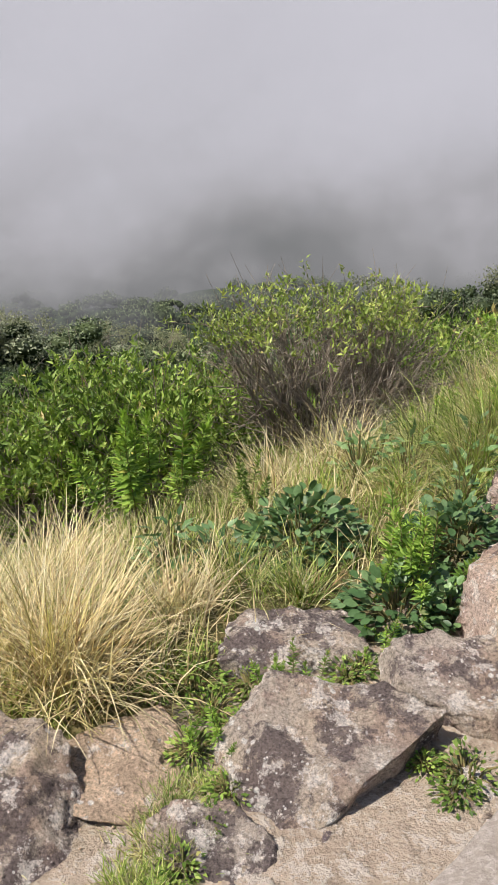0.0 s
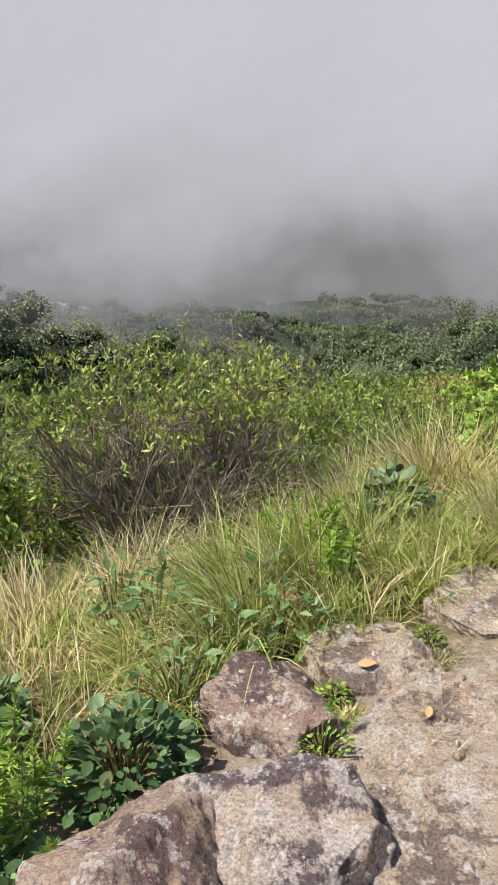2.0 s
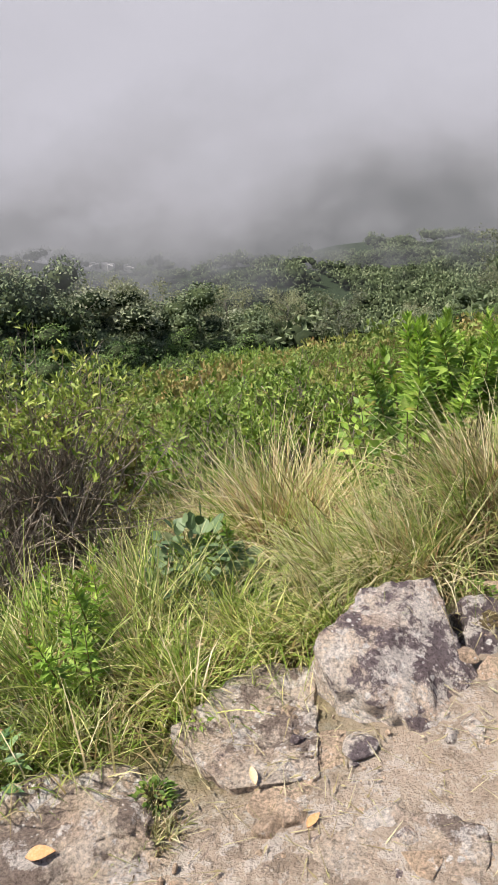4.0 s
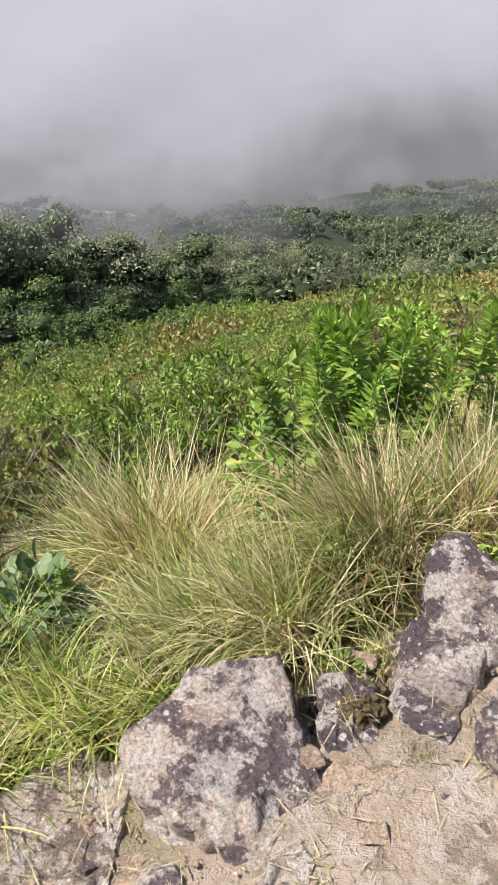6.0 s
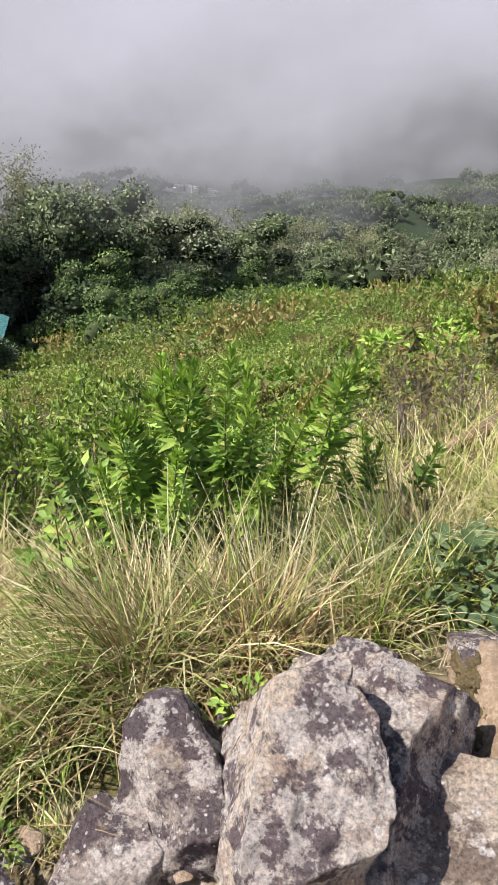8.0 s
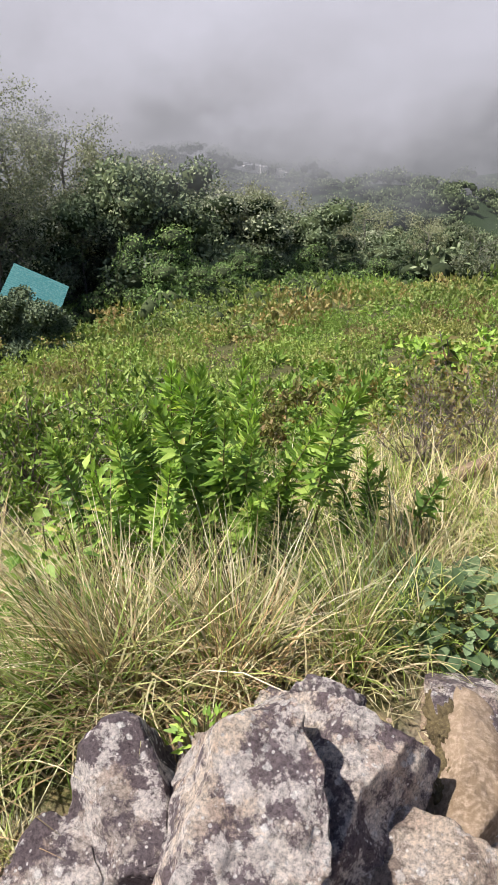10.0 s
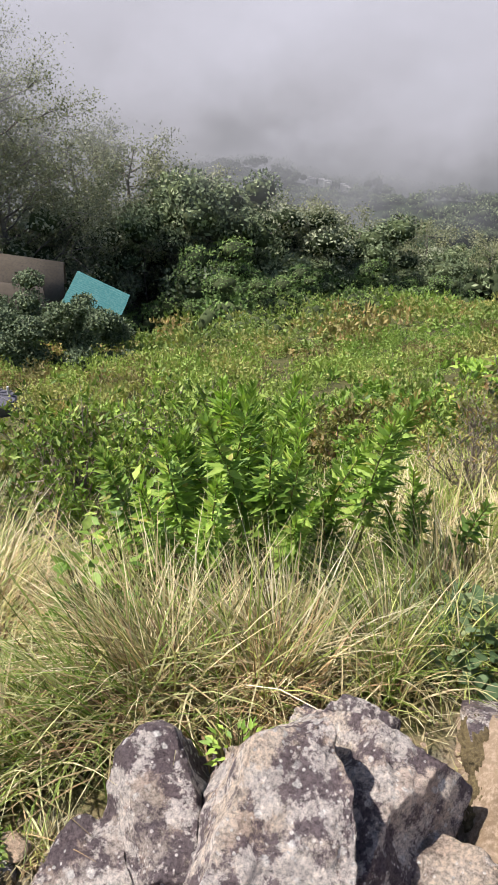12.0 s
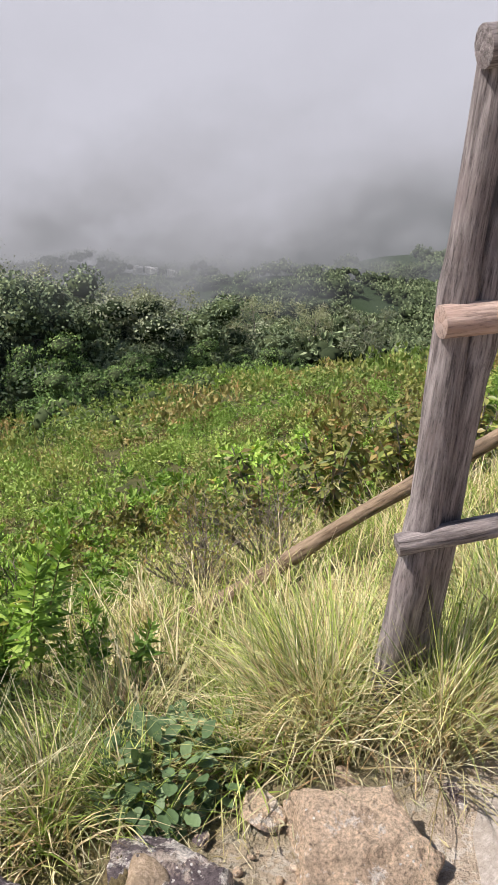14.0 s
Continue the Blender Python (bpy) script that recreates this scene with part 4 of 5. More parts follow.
for k, (px, py, pr) in enumerate(((-0.04, 1.60, 0.07), (-0.02, 1.80, 0.09), (0.02, 2.02, 0.10), (0.34, 2.06, 0.08), (0.56, 1.98, 0.07), (0.46, 1.66, 0.05), (-0.14, 1.38, 0.06), (1.62, 3.40, 0.05), (2.40, 4.10, 0.06), (3.00, 4.02, 0.04), (-0.10, 1.90, 0.10), (-0.14, 1.74, 0.08), (-0.08, 1.50, 0.06), (0.30, 2.02, 0.07), (0.06, 2.10, 0.08), (0.52, 1.56, 0.06), (-0.12, 2.12, 0.10), (-0.26, 2.02, 0.08), (0.86, 1.96, 0.05), (1.34, 2.74, 0.05), (1.32, 3.10, 0.05), (1.68, 3.62, 0.05))):
    broad_plant("small creeping weed rooted between stones", px, py, pr, 0.05, 170, 0.019, LEAF_SHRUB, 700 + k, LANCE, 0.5)


def drooping_plant(x, y, height, stems, seed):
    rng = np.random.default_rng(seed)
    z = land1(x, y)
    top = thing("tall_weed", "tall weed with drooping mottled brown-green leaves", "plant", Matrix.Translation((x, y, z)))
    for _ in range(stems):
        st, lf = Acc(), Acc()
        a, h = rng.uniform(0, 6.28), height * rng.uniform(0.6, 1.1)
        sp = rng.uniform(0.05, 0.5) * height
        pts = np.array([(0, 0, -0.03), (math.cos(a) * sp * 0.4, math.sin(a) * sp * 0.4, h * 0.5), (math.cos(a) * sp, math.sin(a) * sp, h)])
        tube(st, pts, [0.008, 0.006, 0.003], 5)
        g = rng.uniform(0.35, 1.0, 24)
        base = np.stack([np.interp(g, [0, 0.5, 1], pts[:, i]) for i in range(3)], -1)
        b = rng.uniform(0, 6.28, 24)
        leaves(lf, LANCE, base, np.stack([np.cos(b), np.sin(b), rng.uniform(-0.7, 0.6, 24)], -1), rng.uniform(0.05, 0.10, 24), rng.uniform(0.025, 0.042, 24), rng, 0.8)
        s = part("stalk", st.mesh("stalk", TWIG), top)
        part("foliage", lf.mesh("foliage", LEAF_TOB), s)


drooping_plant(2.98, 7.55, 0.52, 7, 61)
drooping_plant(3.38, 7.35, 0.46, 8, 62)
drooping_plant(3.75, 7.6, 0.5, 8, 63)
drooping_plant(4.1, 8.0, 0.6, 8, 64)


def shrub_parts(rng, height, spread, stems, splits, leaf, per_tip, leaf_from=0.45, thick=0.012, shape=LANCE, ratio=0.34, rise=0.9, forks=2):
    """Woody shrub: forked twigs and leaf rosettes at their ends."""
    tw, lf = Acc(), Acc()
    tips = []
    for _ in range(stems):
        a = rng.uniform(0, 2 * np.pi)
        out = spread * math.sqrt(rng.random())
        end = np.array([out * math.cos(a), out * math.sin(a), height * rng.uniform(0.45, 0.74) * (1 - 0.25 * (out / spread) ** 2)])
        f = np.linspace(0, 1, 6)[:, None]
        pts = end * np.concatenate([f ** 0.9, f ** 0.9, f ** 1.25], 1) + rng.normal(0, 0.022 * height, (6, 3)) * f
        pts[0, 2] = -0.05
        tube(tw, pts, np.linspace(thick, thick * 0.35, 6) * rng.uniform(0.6, 1.0), 5)
        tips.append(pts[-1])
        for _ in range(splits):
            i = rng.integers(2, 6)
            d = unit(np.array([math.cos(a), math.sin(a), 0.9]) * 0.5 + rng.normal(0, 0.6, 3) + np.array([0, 0, 0.45]))
            ln = min(height * rng.uniform(0.18, 0.42), max(0.05, (1.0 * height - pts[i][2]) / max(d[2], 0.2)))
            g = np.linspace(0, 1, 4)[:, None]
            p = pts[i] + d * ln * g + rng.normal(0, 0.03 * ln, (4, 3)) * g
            tube(tw, p, np.linspace(thick * 0.35, thick * 0.12, 4), 4)
            tips.append(p[-1])
            for _ in range(forks):
                d2 = unit(d + rng.normal(0, 0.6, 3) + np.array([0, 0, 0.3]))
                q = p[rng.integers(1, 4)]
                p2 = q + d2 * ln * rng.uniform(0.3, 0.7) * np.linspace(0, 1, 3)[:, None]
                tube(tw, p2, [thick * 0.16, thick * 0.12, thick * 0.08], 3)
                tips.append(p2[-1])
    tips = np.array(tips)
    tips = tips[(tips[:, 2] > leaf_from * height) & (tips[:, 2] < 0.99 * height)]
    if not len(tips):
        return tw, lf
    base = np.repeat(tips, per_tip, 0) + rng.normal(0, leaf * 0.33, (len(tips) * per_tip, 3))
    n = len(base)
    way = rng.normal(0, 0.8, (n, 3)) + np.array([0, 0, rise])
    ln = leaf * rng.uniform(0.6, 1.15, n)
    leaves(lf, shape, base, way, ln, ln * ratio, rng, 0.5)
    return tw, lf


def shrub(label, x, y, height, spread, stems, splits, leaf, per_tip, material, seed, leaf_from=0.45, sink=0.0, thick=0.012):
    rng = np.random.default_rng(seed)
    top = thing("shrub", label, "shrub", Matrix.Translation((x, y, land1(x, y) - sink)))
    for _ in range(stems):
        tw, lf = shrub_parts(rng, height, spread, 1, splits, leaf, per_tip, leaf_from, thick)
        b = part("branch", tw.mesh("branch", TWIG), top)
        if lf.n:
            part("foliage", lf.mesh("foliage", material), b)


BARE = "half-bare woody shrub with yellow-green leaves at the twig tips"
shrub(BARE, 0.44, 4.78, 1.05, 0.54, 40, 14, 0.042, 8, LEAF_TOP, 71, 0.70, thick=0.013)
shrub(BARE, 0.78, 5.10, 1.06, 0.40, 22, 12, 0.042, 7, LEAF_TOP, 72, 0.70, thick=0.012)
LEAFY = "leafy green shrub with spiky leaf rosettes"
shrub(LEAFY, -0.60, 4.55, 1.08, 0.40, 30, 11, 0.056, 12, LEAF_SHRUB, 73, 0.42)
shrub(LEAFY, -1.15, 4.65, 1.14, 0.48, 34, 11, 0.056, 12, LEAF_SHRUB, 74, 0.42)
shrub(LEAFY, -1.75, 4.8, 1.2, 0.45, 26, 10, 0.056, 12, LEAF_SHRUB, 75, 0.42)
shrub(LEAFY, -0.10, 5.3, 0.8, 0.40, 18, 9, 0.052, 10, LEAF_SHRUB, 76, 0.42)
shrub(BARE, 1.25, 6.0, 0.72, 0.5, 20, 8, 0.050, 9, LEAF_SHRUB, 77, 0.5)
shrub(BARE, 1.65, 6.4, 0.66, 0.5, 20, 8, 0.050, 9, LEAF_SHRUB, 78, 0.5)
shrub("dry grey-twigged low shrub", 2.95, 6.55, 0.42, 0.32, 22, 8, 0.03, 2, LEAF_FERN, 79, 0.5, thick=0.006)
shrub("dry grey-twigged low shrub", 3.15, 6.9, 0.42, 0.3, 20, 8, 0.03, 2, LEAF_FERN, 80, 0.5, thick=0.006)


# meadow: individual shrubs close by, joined scrub farther down
def fan(rng, n, r0, r1, lo=-24, hi=52):
    r = np.sqrt(rng.uniform(r0 ** 2, r1 ** 2, n))
    a = np.radians(rng.uniform(lo, hi, n))
    return CX - np.sin(a) * r, CY + np.cos(a) * r, r, np.degrees(a)


def near_meadow():
    rng = np.random.default_rng(8)
    kinds = []
    for i, (mat, lab) in enumerate(((LEAF_BRIGHT, "low bushy green meadow shrub on the slope"), (LEAF_SHRUB, "low fresh green meadow shrub on the slope"), (LEAF_TOP, "low yellow-green shrub with grey twigs on the slope"), (LEAF_FERN, "low rusty-green bracken clump on the slope"))):
        for v in range(2):
            tw, lf = shrub_parts(rng, 0.56, 0.42, 13, 5, 0.056, 15, 0.22, 0.007, LANCE, 0.42, 0.8, 1)
            kinds.append((tw.mesh("branch", TWIG), lf.mesh("foliage", mat), lab))
    x, y, r, a = fan(rng, 170, 3.6, 12.0)
    for i in range(len(x)):
        s, d = sd(x[i], y[i])
        if d < 3.6 or (x[i] > 3.0 and r[i] < 4.6) or (abs(x[i] - 2.5) < 0.5 and y[i] < 6.2):
            continue
        k = (0, 2, 4, 1, 3, 0, 1, 6)[rng.integers(0, 8)] if rng.random() < 0.85 else 7
        tw, lf, lab = kinds[k]
        sc = rng.uniform(0.8, 1.5) * (0.75 if r[i] < 5 else 1.0)
        m = pose(x[i], y[i], land1(x[i], y[i]) - 0.03, 0, 0, rng.uniform(0, 360)) @ Matrix.Diagonal((sc, sc, sc * rng.uniform(0.7, 1.15), 1))
        top = thing("meadow_shrub", lab, "shrub", m, group="meadow shrubs")
        part("branch", tw, top)
        part("foliage", lf, top)


near_meadow()


def stamp(acc, tv, tt, x, y, z, scale, squash, spin):
    """Adds transformed copies of one small leaf clump to a joined mesh."""
    c, s = np.cos(spin), np.sin(spin)
    vx = (tv[None, :, 0] * c[:, None] - tv[None, :, 1] * s[:, None]) * scale[:, None] + x[:, None]
    vy = (tv[None, :, 0] * s[:, None] + tv[None, :, 1] * c[:, None]) * scale[:, None] + y[:, None]
    vz = tv[None, :, 2] * (scale * squash)[:, None] + z[:, None]
    v = np.stack([vx, vy, vz], -1)
    t = tt[None] + (np.arange(len(x)) * tv.shape[0])[:, None, None]
    acc.add(v, t=t)


def leaf_mound(rng, count, leaf, height=0.8, lobes=7):
    """A bush of radius 1: lobed, filled with leaf rosettes, densest at the surface."""
    acc = Acc()
    a = np.arange(lobes) * 2.4 + rng.normal(0, 0.3, lobes)
    r = np.sqrt((np.arange(lobes) + 0.4) / lobes) * 0.72
    mid = np.stack([r * np.cos(a), r * np.sin(a), (1 - r ** 2) * rng.uniform(0.35, 0.62, lobes)], -1)
    rad = rng.uniform(0.28, 0.44, lobes)
    per = 4
    k = count // per
    which = rng.choice(lobes, k, p=rad ** 2 / (rad ** 2).sum())
    u = rng.normal(0, 1, (k, 3)) + np.array([0, 0, 0.55])
    u = unit(u)
    at = mid[which] + u * (rad[which] * (1.2 - 0.6 * rng.random(k) ** 1.8))[:, None]
    at[:, 2] = np.abs(at[:, 2])
    base = np.repeat(at, per, 0)
    n = len(base)
    way = np.repeat(u, per, 0) * 0.7 + rng.normal(0, 0.75, (n, 3)) + np.array([0, 0, 0.15])
    leaves(acc, KITE, base * np.array([1, 1, height]), way, leaf * rng.uniform(0.6, 1.25, n), leaf * 0.5 * rng.uniform(0.7, 1.2, n), rng, out=np.repeat(u, per, 0) + np.array([0, 0, 0.2]))
    v, _, t = acc.arrays()
    # Added solid balls in each lobe; their dark colour stands in for inner shade.
    heart = Acc()
    bv, bt = BALL[1]
    for c, q in zip(mid, rad):
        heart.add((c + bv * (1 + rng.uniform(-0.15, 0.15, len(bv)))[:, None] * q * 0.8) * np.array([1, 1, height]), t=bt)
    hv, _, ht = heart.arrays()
    return v, t, hv, ht


def meadow_edge(a):
    """Distance at which the meadow gives way to trees, by bearing."""
    return np.interp(a, [-25, -12, 0, 10, 17, 25, 32, 52], [58, 62, 68, 66, 58, 46, 38, 27])


def far_meadow():
    rng = np.random.default_rng(9)
    spec = ((SCRUB_A, "green scrub covering the meadow slope", 0.30), (SCRUB_B, "yellow-green scrub covering the meadow slope", 0.28), (SCRUB_C, "rusty bracken patches on the meadow slope", 0.24), (SCRUB_D, "fresh green scrub on the meadow slope", 0.18))
    for band, (r0, r1, n, count, leaf, lo, hi) in enumerate(((7.5, 15, 200, 2200, 0.09, 0.24, 0.58), (14, 30, 520, 800, 0.11, 0.24, 0.74), (28, 74, 1700, 240, 0.17, 0.34, 1.05))):
        x, y, r, a = fan(rng, n, r0, r1)
        ok = (r < meadow_edge(a) + 3) & (sd(x, y)[1] > 3.5)
        for f in (0.0, 0.25, 0.5, 0.75, 1.0):
            ok &= np.hypot(x + 10.3 - 4.0 * f, y - 18.15 + 5.0 * f) > 1.15 - 0.35 * f
        x, y, r, a = x[ok], y[ok], r[ok], a[ok]
        patch = np.array([noise.fractal(Vector((px * 0.13, py * 0.13, 1.5)), 1, 2, 3) for px, py in zip(x, y)]) + rng.normal(0, 0.22, len(x))
        order = np.argsort(np.argsort(patch)) / len(patch)
        start = 0.0
        for mat, lab, share in spec:
            sel = (order >= start) & (order < start + share)
            start += share
            tv, tt, _, _ = leaf_mound(rng, count, leaf, lobes=8 if band < 2 else 6)
            k = int(sel.sum())
            acc = Acc()
            stamp(acc, tv, tt, x[sel], y[sel], land(x[sel], y[sel]) - 0.05, lo + (hi * 1.35 - lo) * rng.random(k) ** 1.5, rng.uniform(0.65, 1.6, k), rng.uniform(0, 6.28, k))
            thing("meadow_scrub", lab, "scrub", kind="stuff", data=acc.mesh("scrub", mat))


far_meadow()

# ---- trees ----
def tree_meshes(rng, height, crown, limbs, leaf, count, material, bare=0.25, airy=1.0):
    """A tapered trunk, limbs and an uneven crown of leaf clumps."""
    wood, lf = Acc(), Acc()
    f = np.linspace(0, 1, 7)[:, None]
    sway = np.cumsum(rng.normal(0, 0.03 * height, (7, 2)), 0) * f
    trunk = np.concatenate([sway, f * height * 0.85], 1)
    trunk[0, 2] = -0.4
    tube(wood, trunk, np.linspace(0.013, 0.003, 7) * height, 6)
    ends = [trunk[-1]]
    for i in range(limbs):
        g = bare + (0.92 - bare) * (i + rng.random()) / limbs
        p0 = np.array([np.interp(g, f[:, 0], trunk[:, k]) for k in range(3)])
        a = i * 2.4 + rng.normal(0, 0.4)
        ln = crown * rng.uniform(0.6, 1.1) * (1.15 - 0.5 * g)
        d = np.array([math.cos(a), math.sin(a), rng.uniform(0.15, 0.8)])
        h = np.linspace(0, 1, 5)[:, None]
        pts = p0 + d * ln * h + np.array([0, 0, 0.15 * ln]) * h ** 2 + rng.normal(0, 0.05 * ln, (5, 3)) * h
        tube(wood, pts, np.linspace(0.0036, 0.0011, 5) * height, 4)
        ends += [pts[-1], pts[3]]
        for _ in range(2 if airy <= 1.0 else 5):
            q = pts[rng.integers(2, 5)]
            e = q + unit(d + rng.normal(0, 0.7, 3)) * ln * rng.uniform(0.25, 0.5)
            tube(wood, [q, (q + e) / 2 + rng.normal(0, 0.03 * ln, 3), e], [0.002 * height, 0.0014 * height, 0.0009 * height], 3)
            ends.append(e)
    ends = np.array(ends) if airy > 1.0 else np.array(ends)[::2]
    rad = crown * (0.30 if airy > 1.0 else 0.34) * rng.uniform(0.55, 1.2, len(ends))
    which = rng.choice(len(ends), count, p=rad ** 2 / (rad ** 2).sum())
    u = unit(rng.normal(0, 1, (count, 3)) + np.array([0, 0, 0.45]))
    shell = 1.12 - 0.3 * rng.random(count) ** 2 if airy <= 1.0 else rng.uniform(0.1, 1.25, count)
    base = ends[which] + u * (rad[which] * shell)[:, None] * np.array([1, 1, 0.66])
    leaves(lf, KITE, base, u * 0.4 + rng.normal(0, 0.9, (count, 3)), leaf * rng.uniform(0.6, 1.25, count), leaf * 0.6 * rng.uniform(0.7, 1.2, count), rng, out=u + np.array([0, 0, 0.15]))
    # Dark balls added in the leaf clumps to paint shade into the gaps.
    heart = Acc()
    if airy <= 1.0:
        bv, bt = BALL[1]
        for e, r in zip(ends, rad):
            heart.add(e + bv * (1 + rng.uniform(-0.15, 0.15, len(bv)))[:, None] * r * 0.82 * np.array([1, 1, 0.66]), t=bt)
    return wood.mesh("trunk", TRUNK), lf.mesh("crown", material), heart.mesh("inner_crown", INNER_SHADE) if airy <= 1.0 else None


def forest():
    rng = np.random.default_rng(10)
    kinds = [tree_meshes(rng, 7.0, 3.0, 10, 0.22, 4800, LEAF_TREE, 0.08), tree_meshes(rng, 6.2, 3.4, 10, 0.22, 4800, LEAF_TREE, 0.06), tree_meshes(rng, 7.2, 2.8, 10, 0.21, 4800, LEAF_TREE_PALE, 0.08),
             tree_meshes(rng, 4.0, 2.6, 9, 0.17, 4400, LEAF_TREE, 0.05), tree_meshes(rng, 8.5, 2.8, 18, 0.16, 6000, LEAF_AIRY, 0.2, 1.2), tree_meshes(rng, 3.0, 2.5, 9, 0.16, 4400, LEAF_BUSH, 0.04)]
    names = ("dense dark green forest tree in the valley", "dense dark green forest tree in the valley", "grey-green forest tree with a pale crown", "low rounded dark tree at the meadow edge", "tall airy grey-green tree in thin mist", "low green bushy tree at the meadow edge")
    made = 0
    for _ in range(1200):
        a = rng.uniform(-24, 52)
        edge = float(meadow_edge(a))
        r = edge + rng.gamma(1.3, 12)
        if r > 135 or made >= 205:
            continue
        x, y = CX - math.sin(math.radians(a)) * r, CY + math.cos(math.radians(a)) * r
        if 27 < a < 50 and r < 52:
            continue
        k = rng.choice([3, 5, 5, 5]) if r < edge + 8 else rng.choice([0, 1, 2, 0, 1, 4])
        sc = rng.uniform(0.7, 1.25) * (0.8 if r < edge + 8 else 1.0) * float(np.interp(a, [-24, -8, 0, 4, 10, 16, 24], [1.15, 1.1, 0.8, 0.6, 0.8, 1.1, 1.15]))
        wood, lf, heart = kinds[k]
        top = thing("tree", names[k], "tree", pose(x, y, land1(x, y), 0, 0, rng.uniform(0, 360)) @ Matrix.Diagonal((sc * rng.uniform(0.9, 1.2), sc, sc * rng.uniform(0.8, 1.15), 1)), group="valley forest")
        part("trunk", wood, top)
        crown = part("crown", lf, top)
        if heart:
            part("inner_crown", heart, crown)
        made += 1
    # bushes under the first trees
    a = rng.uniform(-26, 54, 620)
    r = meadow_edge(a) + rng.uniform(-3, 22, 620)
    keep = ~((a > 26) & (r < 47))
    a, r = np.radians(a[keep]), r[keep]
    x, y = CX - np.sin(a) * r, CY + np.cos(a) * r
    tv, tt, hv, ht = leaf_mound(rng, 560, 0.13, 1.0, 8)
    acc = Acc()
    k = len(x)
    how = (x, y, land(x, y) - 0.1, rng.uniform(0.9, 2.2, k), rng.uniform(0.8, 1.3, k), rng.uniform(0, 6.28, k))
    stamp(acc, tv, tt, *how)
    thing("undergrowth", "dense green bushes along the forest edge", "bushes", kind="stuff", data=acc.mesh("undergrowth", LEAF_BUSH))
    # The bushes' painted shade: the same stamps with dark cores.
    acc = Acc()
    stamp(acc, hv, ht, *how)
    thing("undergrowth", "dark painted-shade cores inside dense green bushes along the forest edge", "bushes", kind="stuff", data=acc.mesh("undergrowth", INNER_SHADE))
    a = np.concatenate([rng.uniform(6, 34, 150), rng.uniform(-26, 50, 110)])
    r = meadow_edge(a) - rng.uniform(-6, 8, 260)
    keep = ~((a > 26.5) & (r < 43))
    a, r = np.radians(a[keep]), r[keep]
    x, y = CX - np.sin(a) * r, CY + np.cos(a) * r
    tv, tt, hv, ht = leaf_mound(rng, 560, 0.12, 0.95, 8)
    acc = Acc()
    k = len(x)
    how = (x, y, land(x, y) - 0.1, 0.6 + 1.3 * rng.random(k) ** 1.6, rng.uniform(0.8, 1.2, k), rng.uniform(0, 6.28, k))
    stamp(acc, tv, tt, *how)
    thing("undergrowth", "rounded fresh green bushes below the forest edge", "bushes", kind="stuff", data=acc.mesh("undergrowth", SCRUB_A))
    # Dark cores again, shade put in as colour behind the fresh leaves.
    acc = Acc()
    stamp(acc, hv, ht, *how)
    thing("undergrowth", "dark painted-shade cores inside rounded fresh green bushes below the forest edge", "bushes", kind="stuff", data=acc.mesh("undergrowth", INNER_SHADE))
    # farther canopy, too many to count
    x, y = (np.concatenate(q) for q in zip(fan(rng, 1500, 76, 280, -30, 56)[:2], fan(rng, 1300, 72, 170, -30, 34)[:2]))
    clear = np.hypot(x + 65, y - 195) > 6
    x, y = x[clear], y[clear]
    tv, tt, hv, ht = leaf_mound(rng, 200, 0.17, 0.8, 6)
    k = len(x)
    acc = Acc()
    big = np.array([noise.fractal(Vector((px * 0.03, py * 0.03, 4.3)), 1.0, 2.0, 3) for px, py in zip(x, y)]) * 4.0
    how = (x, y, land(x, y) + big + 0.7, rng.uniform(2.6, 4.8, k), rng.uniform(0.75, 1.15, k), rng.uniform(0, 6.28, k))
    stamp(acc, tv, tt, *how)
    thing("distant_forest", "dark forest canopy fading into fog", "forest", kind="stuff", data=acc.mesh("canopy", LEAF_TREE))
    # Dark cores painting the shade under the canopy's leaves.
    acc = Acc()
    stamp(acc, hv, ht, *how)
    thing("distant_forest", "dark painted-shade cores inside forest canopy fading into fog", "forest", kind="stuff", data=acc.mesh("canopy", INNER_SHADE))


forest()


def big_tree(label, x, y, height, crown, count, material, seed, limbs=26, airy=1.0, leaf=0.3):
    rng = np.random.default_rng(seed)
    wood, lf, heart = tree_meshes(rng, height, crown, limbs, leaf, count, material, 0.25 if airy > 1.0 else 0.08, airy)
    top = thing("tree", label, "tree", Matrix.Translation((x, y, land1(x, y))))
    part("trunk", wood, top)
    leafy = part("crown", lf, top)
    if heart:
        part("inner_crown", heart, leafy)


TALLT = "tall grey-green tree with open twiggy crown behind the house"
big_tree(TALLT, -30.0, 44.0, 18.5, 5.0, 42000, LEAF_AIRY, 301, 44, 1.1, 0.155)
big_tree(TALLT, -35.0, 42.0, 21.5, 6.0, 42000, LEAF_AIRY, 302, 44, 1.1, 0.155)
big_tree(TALLT, -25.5, 46.0, 9.0, 3.6, 16000, LEAF_AIRY, 303, 28, 1.1, 0.14)
big_tree("tall tree fading into mist above the forest", -36.0, 66.0, 17.5, 5.0, 12000, LEAF_AIRY, 304, 26, 1.1, 0.24)
big_tree("tall tree fading into mist above the forest", -33.0, 70.0, 14.5, 4.5, 11000, LEAF_AIRY, 305, 26, 1.1, 0.24)
big_tree("tall tree fading into mist above the forest", -41.0, 66.0, 20.0, 5.5, 12000, LEAF_AIRY, 306, 26, 1.1, 0.24)
big_tree("slender airy tree standing above the forest edge", -22.5, 68.0, 10.0, 3.4, 9000, LEAF_AIRY, 307, 28, 1.2, 0.2)
